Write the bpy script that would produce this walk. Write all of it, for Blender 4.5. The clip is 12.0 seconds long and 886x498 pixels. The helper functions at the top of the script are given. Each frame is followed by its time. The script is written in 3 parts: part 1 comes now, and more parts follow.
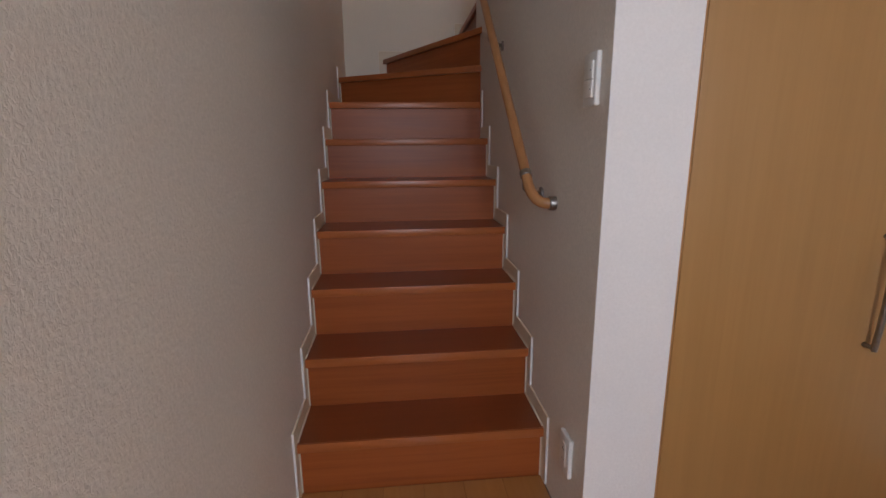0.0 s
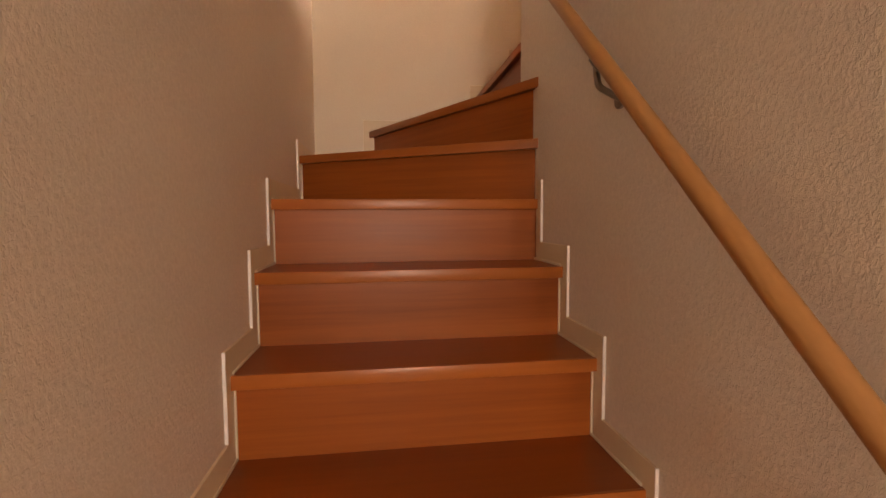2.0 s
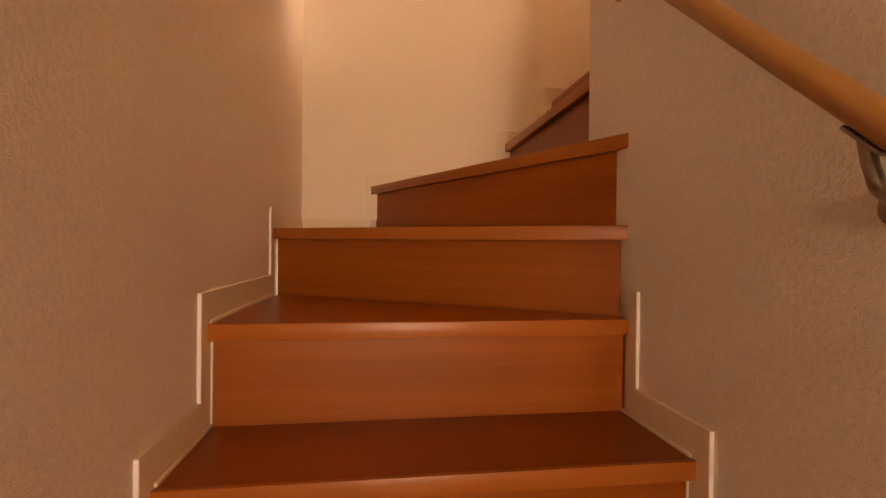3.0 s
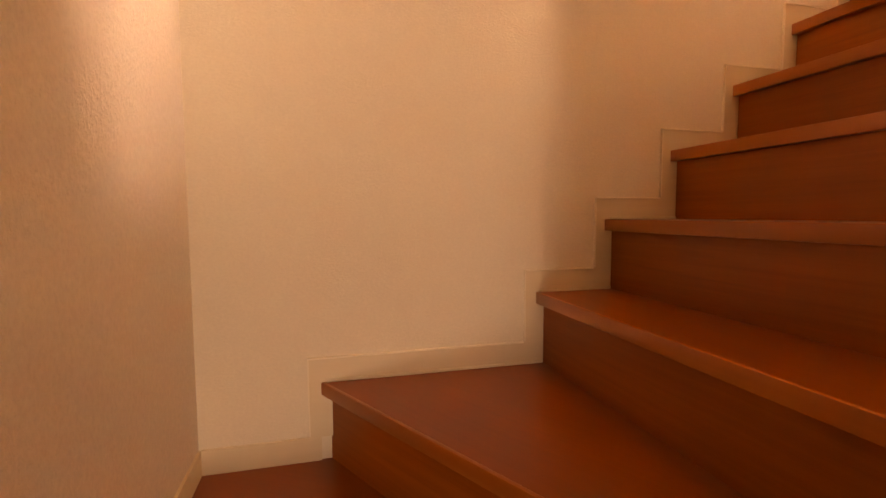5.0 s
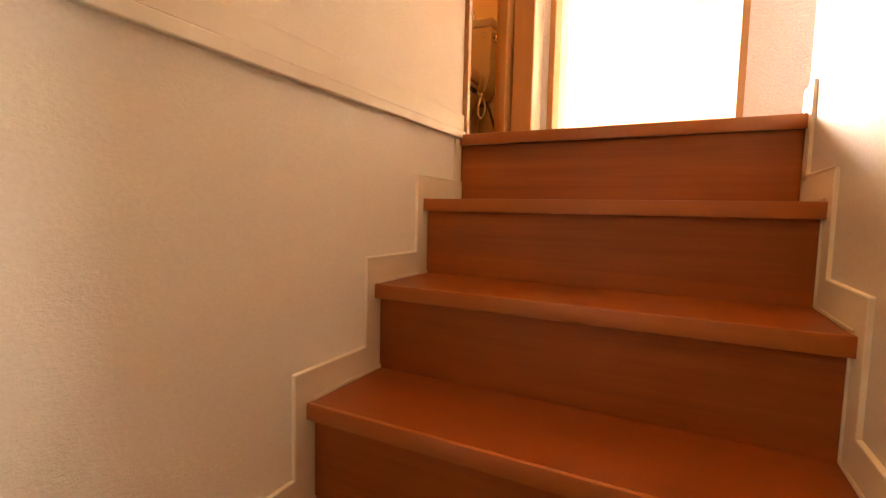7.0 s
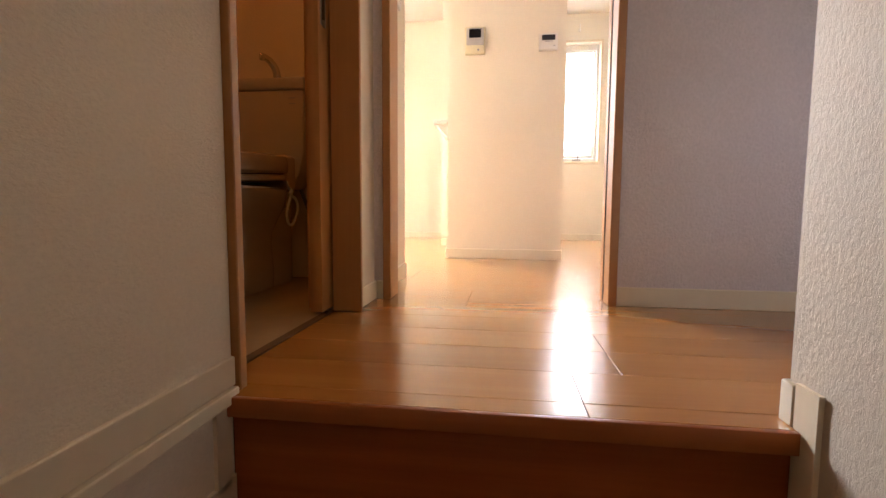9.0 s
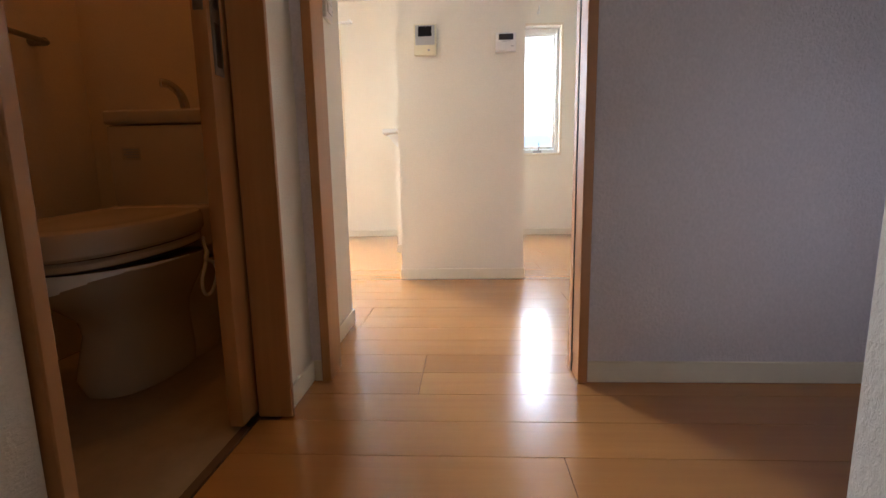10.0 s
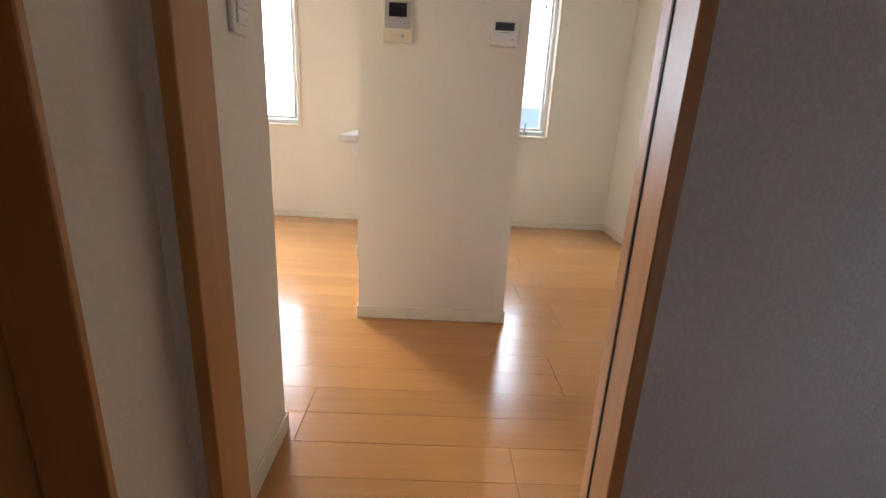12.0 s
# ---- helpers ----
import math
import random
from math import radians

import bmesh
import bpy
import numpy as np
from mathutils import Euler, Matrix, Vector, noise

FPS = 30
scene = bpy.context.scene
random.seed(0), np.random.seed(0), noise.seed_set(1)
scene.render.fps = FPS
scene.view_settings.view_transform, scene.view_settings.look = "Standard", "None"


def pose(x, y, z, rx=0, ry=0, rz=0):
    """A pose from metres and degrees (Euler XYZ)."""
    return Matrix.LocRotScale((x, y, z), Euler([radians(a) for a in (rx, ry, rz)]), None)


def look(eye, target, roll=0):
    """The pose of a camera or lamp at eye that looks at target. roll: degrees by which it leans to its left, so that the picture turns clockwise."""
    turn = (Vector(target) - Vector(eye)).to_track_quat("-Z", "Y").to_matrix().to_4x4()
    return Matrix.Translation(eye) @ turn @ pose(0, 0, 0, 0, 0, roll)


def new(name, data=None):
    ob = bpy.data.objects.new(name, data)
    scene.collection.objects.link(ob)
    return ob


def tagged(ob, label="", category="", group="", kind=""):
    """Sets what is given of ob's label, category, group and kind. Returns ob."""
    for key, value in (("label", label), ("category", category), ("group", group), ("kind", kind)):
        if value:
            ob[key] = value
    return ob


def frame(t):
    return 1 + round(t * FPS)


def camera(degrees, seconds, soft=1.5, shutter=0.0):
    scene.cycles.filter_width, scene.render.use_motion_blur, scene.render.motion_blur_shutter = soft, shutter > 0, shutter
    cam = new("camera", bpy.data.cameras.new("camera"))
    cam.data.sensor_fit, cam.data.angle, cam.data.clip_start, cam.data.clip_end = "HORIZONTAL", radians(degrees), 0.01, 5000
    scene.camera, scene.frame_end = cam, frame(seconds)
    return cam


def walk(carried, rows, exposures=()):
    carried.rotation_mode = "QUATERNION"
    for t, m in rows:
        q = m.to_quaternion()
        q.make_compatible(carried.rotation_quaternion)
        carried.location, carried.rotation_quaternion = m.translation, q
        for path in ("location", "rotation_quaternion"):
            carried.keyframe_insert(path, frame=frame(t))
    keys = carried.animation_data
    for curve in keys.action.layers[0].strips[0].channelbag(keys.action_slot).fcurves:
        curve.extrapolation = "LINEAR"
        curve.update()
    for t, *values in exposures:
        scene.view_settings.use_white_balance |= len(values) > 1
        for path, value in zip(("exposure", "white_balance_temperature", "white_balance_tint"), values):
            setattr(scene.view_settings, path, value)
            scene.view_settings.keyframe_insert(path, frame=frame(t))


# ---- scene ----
cam = camera(87.7, 12.0)
# seconds, stops, kelvin, tint
EXPOSURE = [(0.0, 0.72, 5700, 14), (0.5, 0.92, 5900, 15), (1.0, 0.88, 7000, 23), (1.5, 1.12, 9100, 30), (2.5, 1.75, 12600, 36), (3.5, 1.68, 18500, 47),
            (5.5, 1.66, 14000, 36), (6.5, 2.00, 8300, 20), (7.5, 1.58, 9500, 21), (9.5, -0.70, 5600, 10), (10.5, -1.00, 5350, 6), (12.0, -1.40, 5500, 6)]
PATH = [
    (0, (0.338, -1.318, 1.106), (0.528, 0.624, 0.668), -0.5),
    (0.5, (0.343, -1.188, 1.104), (0.537, 0.778, 0.796), 0.4),
    (1, (0.374, -0.79, 1.208), (0.534, 1.198, 1.066), -0.3),
    (1.5, (0.322, -0.474, 1.271), (0.497, 1.515, 1.154), -0.0),
    (2, (0.307, -0.162, 1.273), (0.58, 1.815, 1.139), -0.3),
    (2.5, (0.323, 0.109, 1.319), (0.489, 2.102, 1.283), 0.1),
    (3, (0.302, 0.361, 1.473), (0.572, 2.343, 1.462), 0.6),
    (3.5, (0.354, 0.558, 1.617), (0.633, 2.537, 1.534), -1.2),
    (5.3, (0.27, 1.205, 2.185), (0.918, 3.09, 2.014), 0.9),
    (5.5, (0.308, 1.243, 2.23), (1.15, 3.049, 2.067), 3.4),
    (6, (0.419, 1.405, 2.335), (1.558, 3.029, 2.077), -1.3),
    (6.5, (0.494, 1.537, 2.439), (1.889, 2.943, 2.162), 0.8),
    (7, (0.616, 1.656, 2.627), (2.388, 2.568, 2.468), 1.3),
    (7.5, (0.799, 1.713, 2.79), (2.694, 2.343, 2.67), 1.6),
    (7.7, (0.86, 1.744, 2.822), (2.791, 2.252, 2.706), 1.0),
    (8.5, (1.075, 1.803, 3.03), (3.043, 2.12, 2.885), 0.4),
    (9.3, (1.267, 1.826, 3.215), (3.253, 1.995, 3.045), 0.2),
    (9.5, (1.308, 1.826, 3.281), (3.298, 1.919, 3.107), -0.1),
    (10, (1.441, 1.801, 3.404), (3.415, 1.902, 3.096), -1.0),
    (10.5, (1.563, 1.831, 3.477), (3.531, 1.951, 3.141), 1.8),
    (11, (1.723, 1.866, 3.623), (3.689, 1.799, 3.264), 1.4),
    (11.5, (1.848, 1.831, 3.746), (3.797, 1.758, 3.301), 1.2),
    (12, (1.979, 1.833, 3.78), (3.893, 1.784, 3.203), 3.0),
]
walk(cam, [(t, look(eye, target, roll)) for t, eye, target, roll in PATH], EXPOSURE)

# ---- light ----
world = bpy.data.worlds.new("sky")
scene.world = world
world.use_nodes = True
wn = world.node_tree.nodes
sky = wn.new("ShaderNodeTexSky")
sky.sky_type, sky.sun_disc = "NISHITA", False
sky.sun_elevation, sky.sun_rotation = radians(20), radians(50)
world.node_tree.links.new(sky.outputs[0], wn["Background"].inputs[0])
wn["Background"].inputs[1].default_value = 0.12


def area_light(m, width, height, watts, color):
    data = bpy.data.lights.new("daylight_and_fill", "AREA")
    data.shape, data.size, data.size_y, data.energy, data.color = "RECTANGLE", width, height, watts, color
    ob = new("daylight_and_fill", data)
    ob.matrix_world = m
    return ob


DAY = (1.0, 0.97, 0.96)
ZHALL = 2.85 + 0.52
# entrance glazing behind the walker, and the two upstairs windows
area_light(look((0.45, -3.36, 1.55), (0.55, 0, 1.45)), 0.68, 1.2, 17, (1.0, 0.975, 0.985))
big_day = area_light(look((6.25, 3.60, 4.32), (5.25, 3.45, 3.57)), 1.6, 1.75, 460, DAY)
big_day.data.spread = radians(125)
area_light(look((6.25, 1.12, 4.50), (5.25, 1.12, 3.95)), 0.7, 1.5, 390, DAY)
# added fill, no known window: a narrow beam brightening the lilac hall wall
hall_fill = area_light(look((1.822, 0.86, ZHALL), (3, 0.86, ZHALL - 0.02)), 0.6, 0.66, 0.52, (0.98, 0.88, 0.94))
hall_fill.data.spread = radians(85)


sun_data = bpy.data.lights.new("hazy_sun", "SUN")
sun_data.energy, sun_data.angle, sun_data.color = 8.5, radians(9), (1.0, 0.96, 0.90)
sun = new("hazy_sun", sun_data)
SUN_AZ, SUN_EL = radians(40), radians(20)
sun.matrix_world = look((math.cos(SUN_AZ) * math.cos(SUN_EL) * 20, math.sin(SUN_AZ) * math.cos(SUN_EL) * 20, math.sin(SUN_EL) * 20), (0, 0, 0))


def lamp(x, y, z, watts, size, color=(1.0, 0.46, 0.12)):
    """The light of a warm ceiling lamp, just under its diffuser."""
    data = bpy.data.lights.new("ceiling_lamp_light", "AREA")
    data.shape, data.size, data.energy, data.color = "DISK", size, watts, color
    ob = new("ceiling_lamp_light", data)
    ob.location = (x, y, z)


STAIR_LAMP, WC_LAMP = (1.12, 1.84, 4.88), (2.70, 2.75, 4.88)
lamp(*STAIR_LAMP, 2.0, 0.24)
lamp(*WC_LAMP, 2.2, 0.20, (1.0, 0.35, 0.05))

# ---- materials ----


def material(name, base, rough=0.6, metal=0.0):
    m = bpy.data.materials.new(name)
    m.use_nodes = True
    b = m.node_tree.nodes["Principled BSDF"]
    b.inputs["Base Color"].default_value = (*base, 1)
    b.inputs["Roughness"].default_value = rough
    b.inputs["Metallic"].default_value = metal
    return m


def N(m, kind, **inputs):
    n = m.node_tree.nodes.new(kind)
    for key, value in inputs.items():
        n.inputs[key.replace("_", " ")].default_value = value
    return n


def L(m, a, b):
    m.node_tree.links.new(a, b)


def coords(m, scale=(1, 1, 1), rot=(0, 0, 0), by_object=False):
    tc = N(m, "ShaderNodeTexCoord")
    mp = N(m, "ShaderNodeMapping", Scale=scale, Rotation=rot)
    L(m, tc.outputs["Object"], mp.inputs[0])
    if by_object:
        oi = N(m, "ShaderNodeObjectInfo")
        ml = N(m, "ShaderNodeMath")
        ml.operation = "MULTIPLY"
        ml.inputs[1].default_value = 37.0
        L(m, oi.outputs["Random"], ml.inputs[0])
        cb = N(m, "ShaderNodeCombineXYZ")
        for i in range(3):
            L(m, ml.outputs[0], cb.inputs[i])
        L(m, cb.outputs[0], mp.inputs["Location"])
    return mp.outputs[0]


def ramp(m, fac, stops):
    r = m.node_tree.nodes.new("ShaderNodeValToRGB")
    while len(r.color_ramp.elements) < len(stops):
        r.color_ramp.elements.new(0.5)
    for e, (p, c) in zip(r.color_ramp.elements, stops):
        e.position, e.color = p, (*c, 1)
    L(m, fac, r.inputs[0])
    return r.outputs[0]


def bump(m, height, strength, distance):
    b = N(m, "ShaderNodeBump", Strength=strength, Distance=distance)
    L(m, height, b.inputs["Height"])
    L(m, b.outputs[0], m.node_tree.nodes["Principled BSDF"].inputs["Normal"])
    return b


def wallpaper(name, base, crush=1.0, tall=1.0):
    """Embossed vinyl wallcovering: short crinkled ridges, faint soiling."""
    m = material(name, base, 0.62)
    b = m.node_tree.nodes["Principled BSDF"]
    v = coords(m, (200, 200, 150 * tall))
    warp = N(m, "ShaderNodeTexNoise", Scale=1.3, Detail=2.0)
    L(m, v, warp.inputs["Vector"])
    fine = N(m, "ShaderNodeTexNoise", Scale=1.0, Detail=3.0, Roughness=0.55, Distortion=1.2)
    L(m, v, fine.inputs["Vector"])
    vo = N(m, "ShaderNodeTexVoronoi", Scale=1.1)
    vo.feature = "SMOOTH_F1"
    mx = N(m, "ShaderNodeMixRGB", Fac=0.35)
    L(m, v, mx.inputs[1])
    L(m, warp.outputs["Color"], mx.inputs[2])
    L(m, mx.outputs[0], vo.inputs["Vector"])
    ad = N(m, "ShaderNodeMath")
    ad.operation = "MULTIPLY_ADD"
    ad.inputs[1].default_value = 0.6
    L(m, vo.outputs["Distance"], ad.inputs[0])
    L(m, fine.outputs["Fac"], ad.inputs[2])
    bump(m, ad.outputs[0], 1.0 * crush, 0.0022)
    big = N(m, "ShaderNodeTexNoise", Scale=1.7, Detail=4.0)
    L(m, coords(m), big.inputs["Vector"])
    col = ramp(m, big.outputs["Fac"], [(0.3, tuple(c * 0.95 for c in base)), (0.7, base)])
    # relief shade painted in: hollows of the bump get a darker colour
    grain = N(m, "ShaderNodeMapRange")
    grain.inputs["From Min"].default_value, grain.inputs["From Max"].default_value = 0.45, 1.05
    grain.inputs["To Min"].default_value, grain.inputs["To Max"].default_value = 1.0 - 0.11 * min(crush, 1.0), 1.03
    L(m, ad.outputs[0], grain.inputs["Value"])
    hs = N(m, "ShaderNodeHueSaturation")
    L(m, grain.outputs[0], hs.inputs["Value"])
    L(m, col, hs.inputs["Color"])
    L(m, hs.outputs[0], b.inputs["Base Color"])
    return m


def wood(name, dark, light, axis="x", rough=0.35, grain=0.4, by_object=True, coat=0.0, scale=1.0):
    """Printed or veneered timber with its grain along one axis."""
    m = material(name, light, rough)
    b = m.node_tree.nodes["Principled BSDF"]
    s = {"x": (1.6, 42, 42), "y": (42, 1.6, 42), "z": (42, 42, 1.6)}[axis]
    s = tuple(q * scale for q in s)
    v = coords(m, s, by_object=by_object)
    n1 = N(m, "ShaderNodeTexNoise", Scale=1.0, Detail=5.0, Roughness=0.62, Distortion=0.4)
    L(m, v, n1.inputs["Vector"])
    v2 = coords(m, tuple(q * 0.16 for q in s), by_object=by_object)
    n2 = N(m, "ShaderNodeTexNoise", Scale=1.0, Detail=3.0, Distortion=0.8)
    L(m, v2, n2.inputs["Vector"])
    mx = N(m, "ShaderNodeMixRGB", Fac=0.5)
    L(m, n1.outputs["Fac"], mx.inputs[1])
    L(m, n2.outputs["Fac"], mx.inputs[2])
    col = ramp(m, mx.outputs[0], [(0.5 - grain * 0.5, dark), (0.5 + grain * 0.5, light)])
    if by_object:
        oi = N(m, "ShaderNodeObjectInfo")
        mr = N(m, "ShaderNodeMapRange")
        mr.inputs["To Min"].default_value, mr.inputs["To Max"].default_value = 0.9, 1.08
        L(m, oi.outputs["Random"], mr.inputs["Value"])
        hs = N(m, "ShaderNodeHueSaturation")
        L(m, mr.outputs[0], hs.inputs["Value"])
        L(m, col, hs.inputs["Color"])
        col = hs.outputs[0]
    L(m, col, b.inputs["Base Color"])
    b.inputs["Coat Weight"].default_value = coat
    b.inputs["Coat Roughness"].default_value = 0.12
    rr = N(m, "ShaderNodeMapRange")
    rr.inputs["To Min"].default_value, rr.inputs["To Max"].default_value = rough * 0.85, rough * 1.2
    L(m, n2.outputs["Fac"], rr.inputs["Value"])
    L(m, rr.outputs[0], b.inputs["Roughness"])
    bump(m, n1.outputs["Fac"], 0.12, 0.0006)
    return m


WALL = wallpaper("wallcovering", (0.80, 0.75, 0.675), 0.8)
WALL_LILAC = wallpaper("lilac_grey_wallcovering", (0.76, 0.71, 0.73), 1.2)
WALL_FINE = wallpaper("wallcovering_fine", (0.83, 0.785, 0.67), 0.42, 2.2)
# shaded copy of the stair paper: darker base offsets strong window light
WALL_DARKENED = wallpaper("wallcovering_darkened", (0.63, 0.57, 0.475), 0.55, 0.85)
# the toilet room's dim orange light is partly put into this paper's colour
WALL_WC = wallpaper("dimmed_toilet_wallcovering", (0.72, 0.59, 0.42), 0.4, 1.6)
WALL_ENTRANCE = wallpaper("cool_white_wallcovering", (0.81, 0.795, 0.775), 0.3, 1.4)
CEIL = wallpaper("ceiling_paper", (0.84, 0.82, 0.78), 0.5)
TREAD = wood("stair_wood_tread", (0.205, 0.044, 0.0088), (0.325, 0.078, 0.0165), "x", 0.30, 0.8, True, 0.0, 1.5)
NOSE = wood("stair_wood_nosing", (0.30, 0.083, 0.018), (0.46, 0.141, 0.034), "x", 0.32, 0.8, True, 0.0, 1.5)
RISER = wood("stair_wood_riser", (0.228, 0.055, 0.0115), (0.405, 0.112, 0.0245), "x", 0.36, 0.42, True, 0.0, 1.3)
RISER.node_tree.nodes["Principled BSDF"].inputs["Specular IOR Level"].default_value = 0.3
SKIRT = wood("skirting_sheet", (0.72, 0.63, 0.47), (0.78, 0.70, 0.54), "x", 0.4, 0.5, False)
EDGE = material("white_edge_band", (0.86, 0.85, 0.82), 0.35)
BASE = material("cream_baseboard", (0.80, 0.745, 0.60), 0.38)
TRIM = material("pale_cream_edge", (0.88, 0.83, 0.70), 0.3)
FLOOR = wood("flooring", (0.355, 0.152, 0.038), (0.515, 0.240, 0.065), "y", 0.15, 0.7, True, 0.4)
GROUT = material("floor_groove", (0.12, 0.055, 0.02), 0.6)
FRAME = wood("frame_wood", (0.39, 0.176, 0.057), (0.53, 0.268, 0.098), "z", 0.36, 0.5)
DOORW = wood("door_wood", (0.355, 0.188, 0.058), (0.475, 0.262, 0.088), "z", 0.36, 0.7, True, 0.0, 1.3)
RAILW = wood("handrail_wood", (0.38, 0.175, 0.062), (0.52, 0.262, 0.102), "y", 0.33, 0.6)
STEEL = material("satin_metal", (0.34, 0.32, 0.30), 0.32, 1.0)
DARKMETAL = material("dark_metal", (0.10, 0.09, 0.08), 0.4, 1.0)
PLASTIC = material("white_plastic", (0.80, 0.79, 0.75), 0.35)
IVORY = material("ivory_plastic", (0.74, 0.68, 0.48), 0.4)
GREYP = material("grey_plastic", (0.45, 0.45, 0.45), 0.4)
SCREEN = material("dark_screen", (0.015, 0.015, 0.02), 0.12)
PRINT = material("grey_print", (0.35, 0.35, 0.36), 0.5)
# ceramic and seat are browned to carry the toilet's low warm light
CERAMIC = material("dimmed_ceramic", (0.60, 0.50, 0.38), 0.10)
SEATP = material("dimmed_seat_plastic", (0.54, 0.43, 0.31), 0.22)
CHROME = material("chrome", (0.55, 0.54, 0.53), 0.1, 1.0)
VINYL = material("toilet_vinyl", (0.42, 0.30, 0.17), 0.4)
ALU = material("window_frame_white", (0.78, 0.77, 0.73), 0.35)
COUNTER = material("counter_white", (0.82, 0.81, 0.78), 0.3)


def mottle(m, amount, scale, bump_depth=0.0):
    """Uneven colour at two scales, and a faint relief, on a painted or moulded surface."""
    b = m.node_tree.nodes["Principled BSDF"]
    base = tuple(b.inputs["Base Color"].default_value)[:3]
    n = N(m, "ShaderNodeTexNoise", Scale=scale, Detail=6.0, Roughness=0.65)
    L(m, coords(m), n.inputs["Vector"])
    L(m, ramp(m, n.outputs["Fac"], [(0.3, tuple(c * (1 - amount) for c in base)), (0.7, base)]), b.inputs["Base Color"])
    rr = N(m, "ShaderNodeMapRange")
    rough = b.inputs["Roughness"].default_value
    rr.inputs["To Min"].default_value, rr.inputs["To Max"].default_value = rough * 0.8, rough * 1.25
    L(m, n.outputs["Fac"], rr.inputs["Value"])
    L(m, rr.outputs[0], b.inputs["Roughness"])
    if bump_depth:
        bump(m, n.outputs["Fac"], 0.4, bump_depth)


mottle(BASE, 0.08, 9.0, 0.0006)
mottle(VINYL, 0.22, 14.0, 0.0008)
mottle(PLASTIC, 0.05, 20.0)
mottle(EDGE, 0.08, 15.0)
mottle(CERAMIC, 0.04, 5.0)
mottle(ALU, 0.06, 8.0)
mottle(STEEL, 0.25, 60.0)
BLACK = material("black_gap", (0.02, 0.02, 0.02), 0.7)
GLASS = material("window_glass", (1, 1, 1), 0.02)
GLASS.node_tree.nodes["Principled BSDF"].inputs["Transmission Weight"].default_value = 1.0
BACKDROP = bpy.data.materials.new("bright_sky_distance")
BACKDROP.use_nodes = True
BACKDROP.node_tree.nodes.clear()
bo = BACKDROP.node_tree.nodes.new("ShaderNodeOutputMaterial")
be = N(BACKDROP, "ShaderNodeEmission", Strength=2.7)
btc = N(BACKDROP, "ShaderNodeTexCoord")
bsep = N(BACKDROP, "ShaderNodeSeparateXYZ")
L(BACKDROP, btc.outputs["Object"], bsep.inputs[0])
bmr = N(BACKDROP, "ShaderNodeMapRange")
bmr.inputs["From Min"].default_value, bmr.inputs["From Max"].default_value = -8.0, 22.0
L(BACKDROP, bsep.outputs[2], bmr.inputs["Value"])
L(BACKDROP, ramp(BACKDROP, bmr.outputs[0], [(0.0, (0.62, 0.76, 0.86)), (0.5, (0.74, 0.87, 0.95)), (0.72, (1, 1, 1))]), be.inputs[0])
L(BACKDROP, be.outputs[0], bo.inputs[0])

# ---- mesh helpers ----


def box_bm(x0, y0, z0, x1, y1, z1, bevel=0.0, seg=2, bm=None):
    fresh = bmesh.new()
    bmesh.ops.create_cube(fresh, size=1)
    for v in fresh.verts:
        v.co = Vector(((x0 + x1) / 2 + v.co.x * (x1 - x0), (y0 + y1) / 2 + v.co.y * (y1 - y0), (z0 + z1) / 2 + v.co.z * (z1 - z0)))
    if bevel:
        bmesh.ops.bevel(fresh, geom=fresh.edges[:], offset=bevel, segments=seg, affect="EDGES", profile=0.5)
    return merge(bm, fresh) if bm else fresh


def merge(a, b):
    tmp = bpy.data.meshes.new("tmp")
    b.to_mesh(tmp)
    a.from_mesh(tmp)
    b.free()
    bpy.data.meshes.remove(tmp)
    return a


def prism_bm(outline, axis, a, b, bevel=0.0):
    """A flat outline, pushed out along an axis from a to b. Outline in the two other axes, in x, y, z order."""
    bm = bmesh.new()

    def at(p, d):
        return {"x": (d, p[0], p[1]), "y": (p[0], d, p[1]), "z": (p[0], p[1], d)}[axis]
    lo = [bm.verts.new(at(p, a)) for p in outline]
    hi = [bm.verts.new(at(p, b)) for p in outline]
    bm.faces.new(lo)
    bm.faces.new(hi)
    n = len(outline)
    for i in range(n):
        bm.faces.new((lo[i], lo[(i + 1) % n], hi[(i + 1) % n], hi[i]))
    bmesh.ops.recalc_face_normals(bm, faces=bm.faces[:])
    if bevel:
        bmesh.ops.bevel(bm, geom=bm.edges[:], offset=bevel, segments=2, affect="EDGES", profile=0.5)
    return bm


def cyl_bm(p, q, r, n=24, r2=None, bevel=0.0):
    p, q = Vector(p), Vector(q)
    bm = bmesh.new()
    d = q - p
    bmesh.ops.create_cone(bm, cap_ends=True, segments=n, radius1=r, radius2=r if r2 is None else r2, depth=d.length)
    if bevel:
        bmesh.ops.bevel(bm, geom=[e for e in bm.edges if len(e.link_faces) == 2 and any(len(f.verts) > 4 for f in e.link_faces)], offset=bevel, segments=2, affect="EDGES", profile=0.5)
    bm.transform(Matrix.Translation((p + q) / 2) @ d.to_track_quat("Z", "Y").to_matrix().to_4x4())
    return bm


def tube_bm(points, r, n=16, radii=None):
    bm = bmesh.new()
    pts = [Vector(p) for p in points]
    rings, up = [], None
    for i, p in enumerate(pts):
        t = (pts[min(i + 1, len(pts) - 1)] - pts[max(i - 1, 0)]).normalized()
        if up is None:
            up = t.orthogonal().normalized()
        side = t.cross(up).normalized()
        up = side.cross(t).normalized()
        rr = radii[i] if radii else r
        rings.append([bm.verts.new(p + rr * (math.cos(2 * math.pi * k / n) * side + math.sin(2 * math.pi * k / n) * up)) for k in range(n)])
    for a, b in zip(rings, rings[1:]):
        for k in range(n):
            bm.faces.new((a[k], a[(k + 1) % n], b[(k + 1) % n], b[k]))
    bm.faces.new(rings[0])
    bm.faces.new(rings[-1])
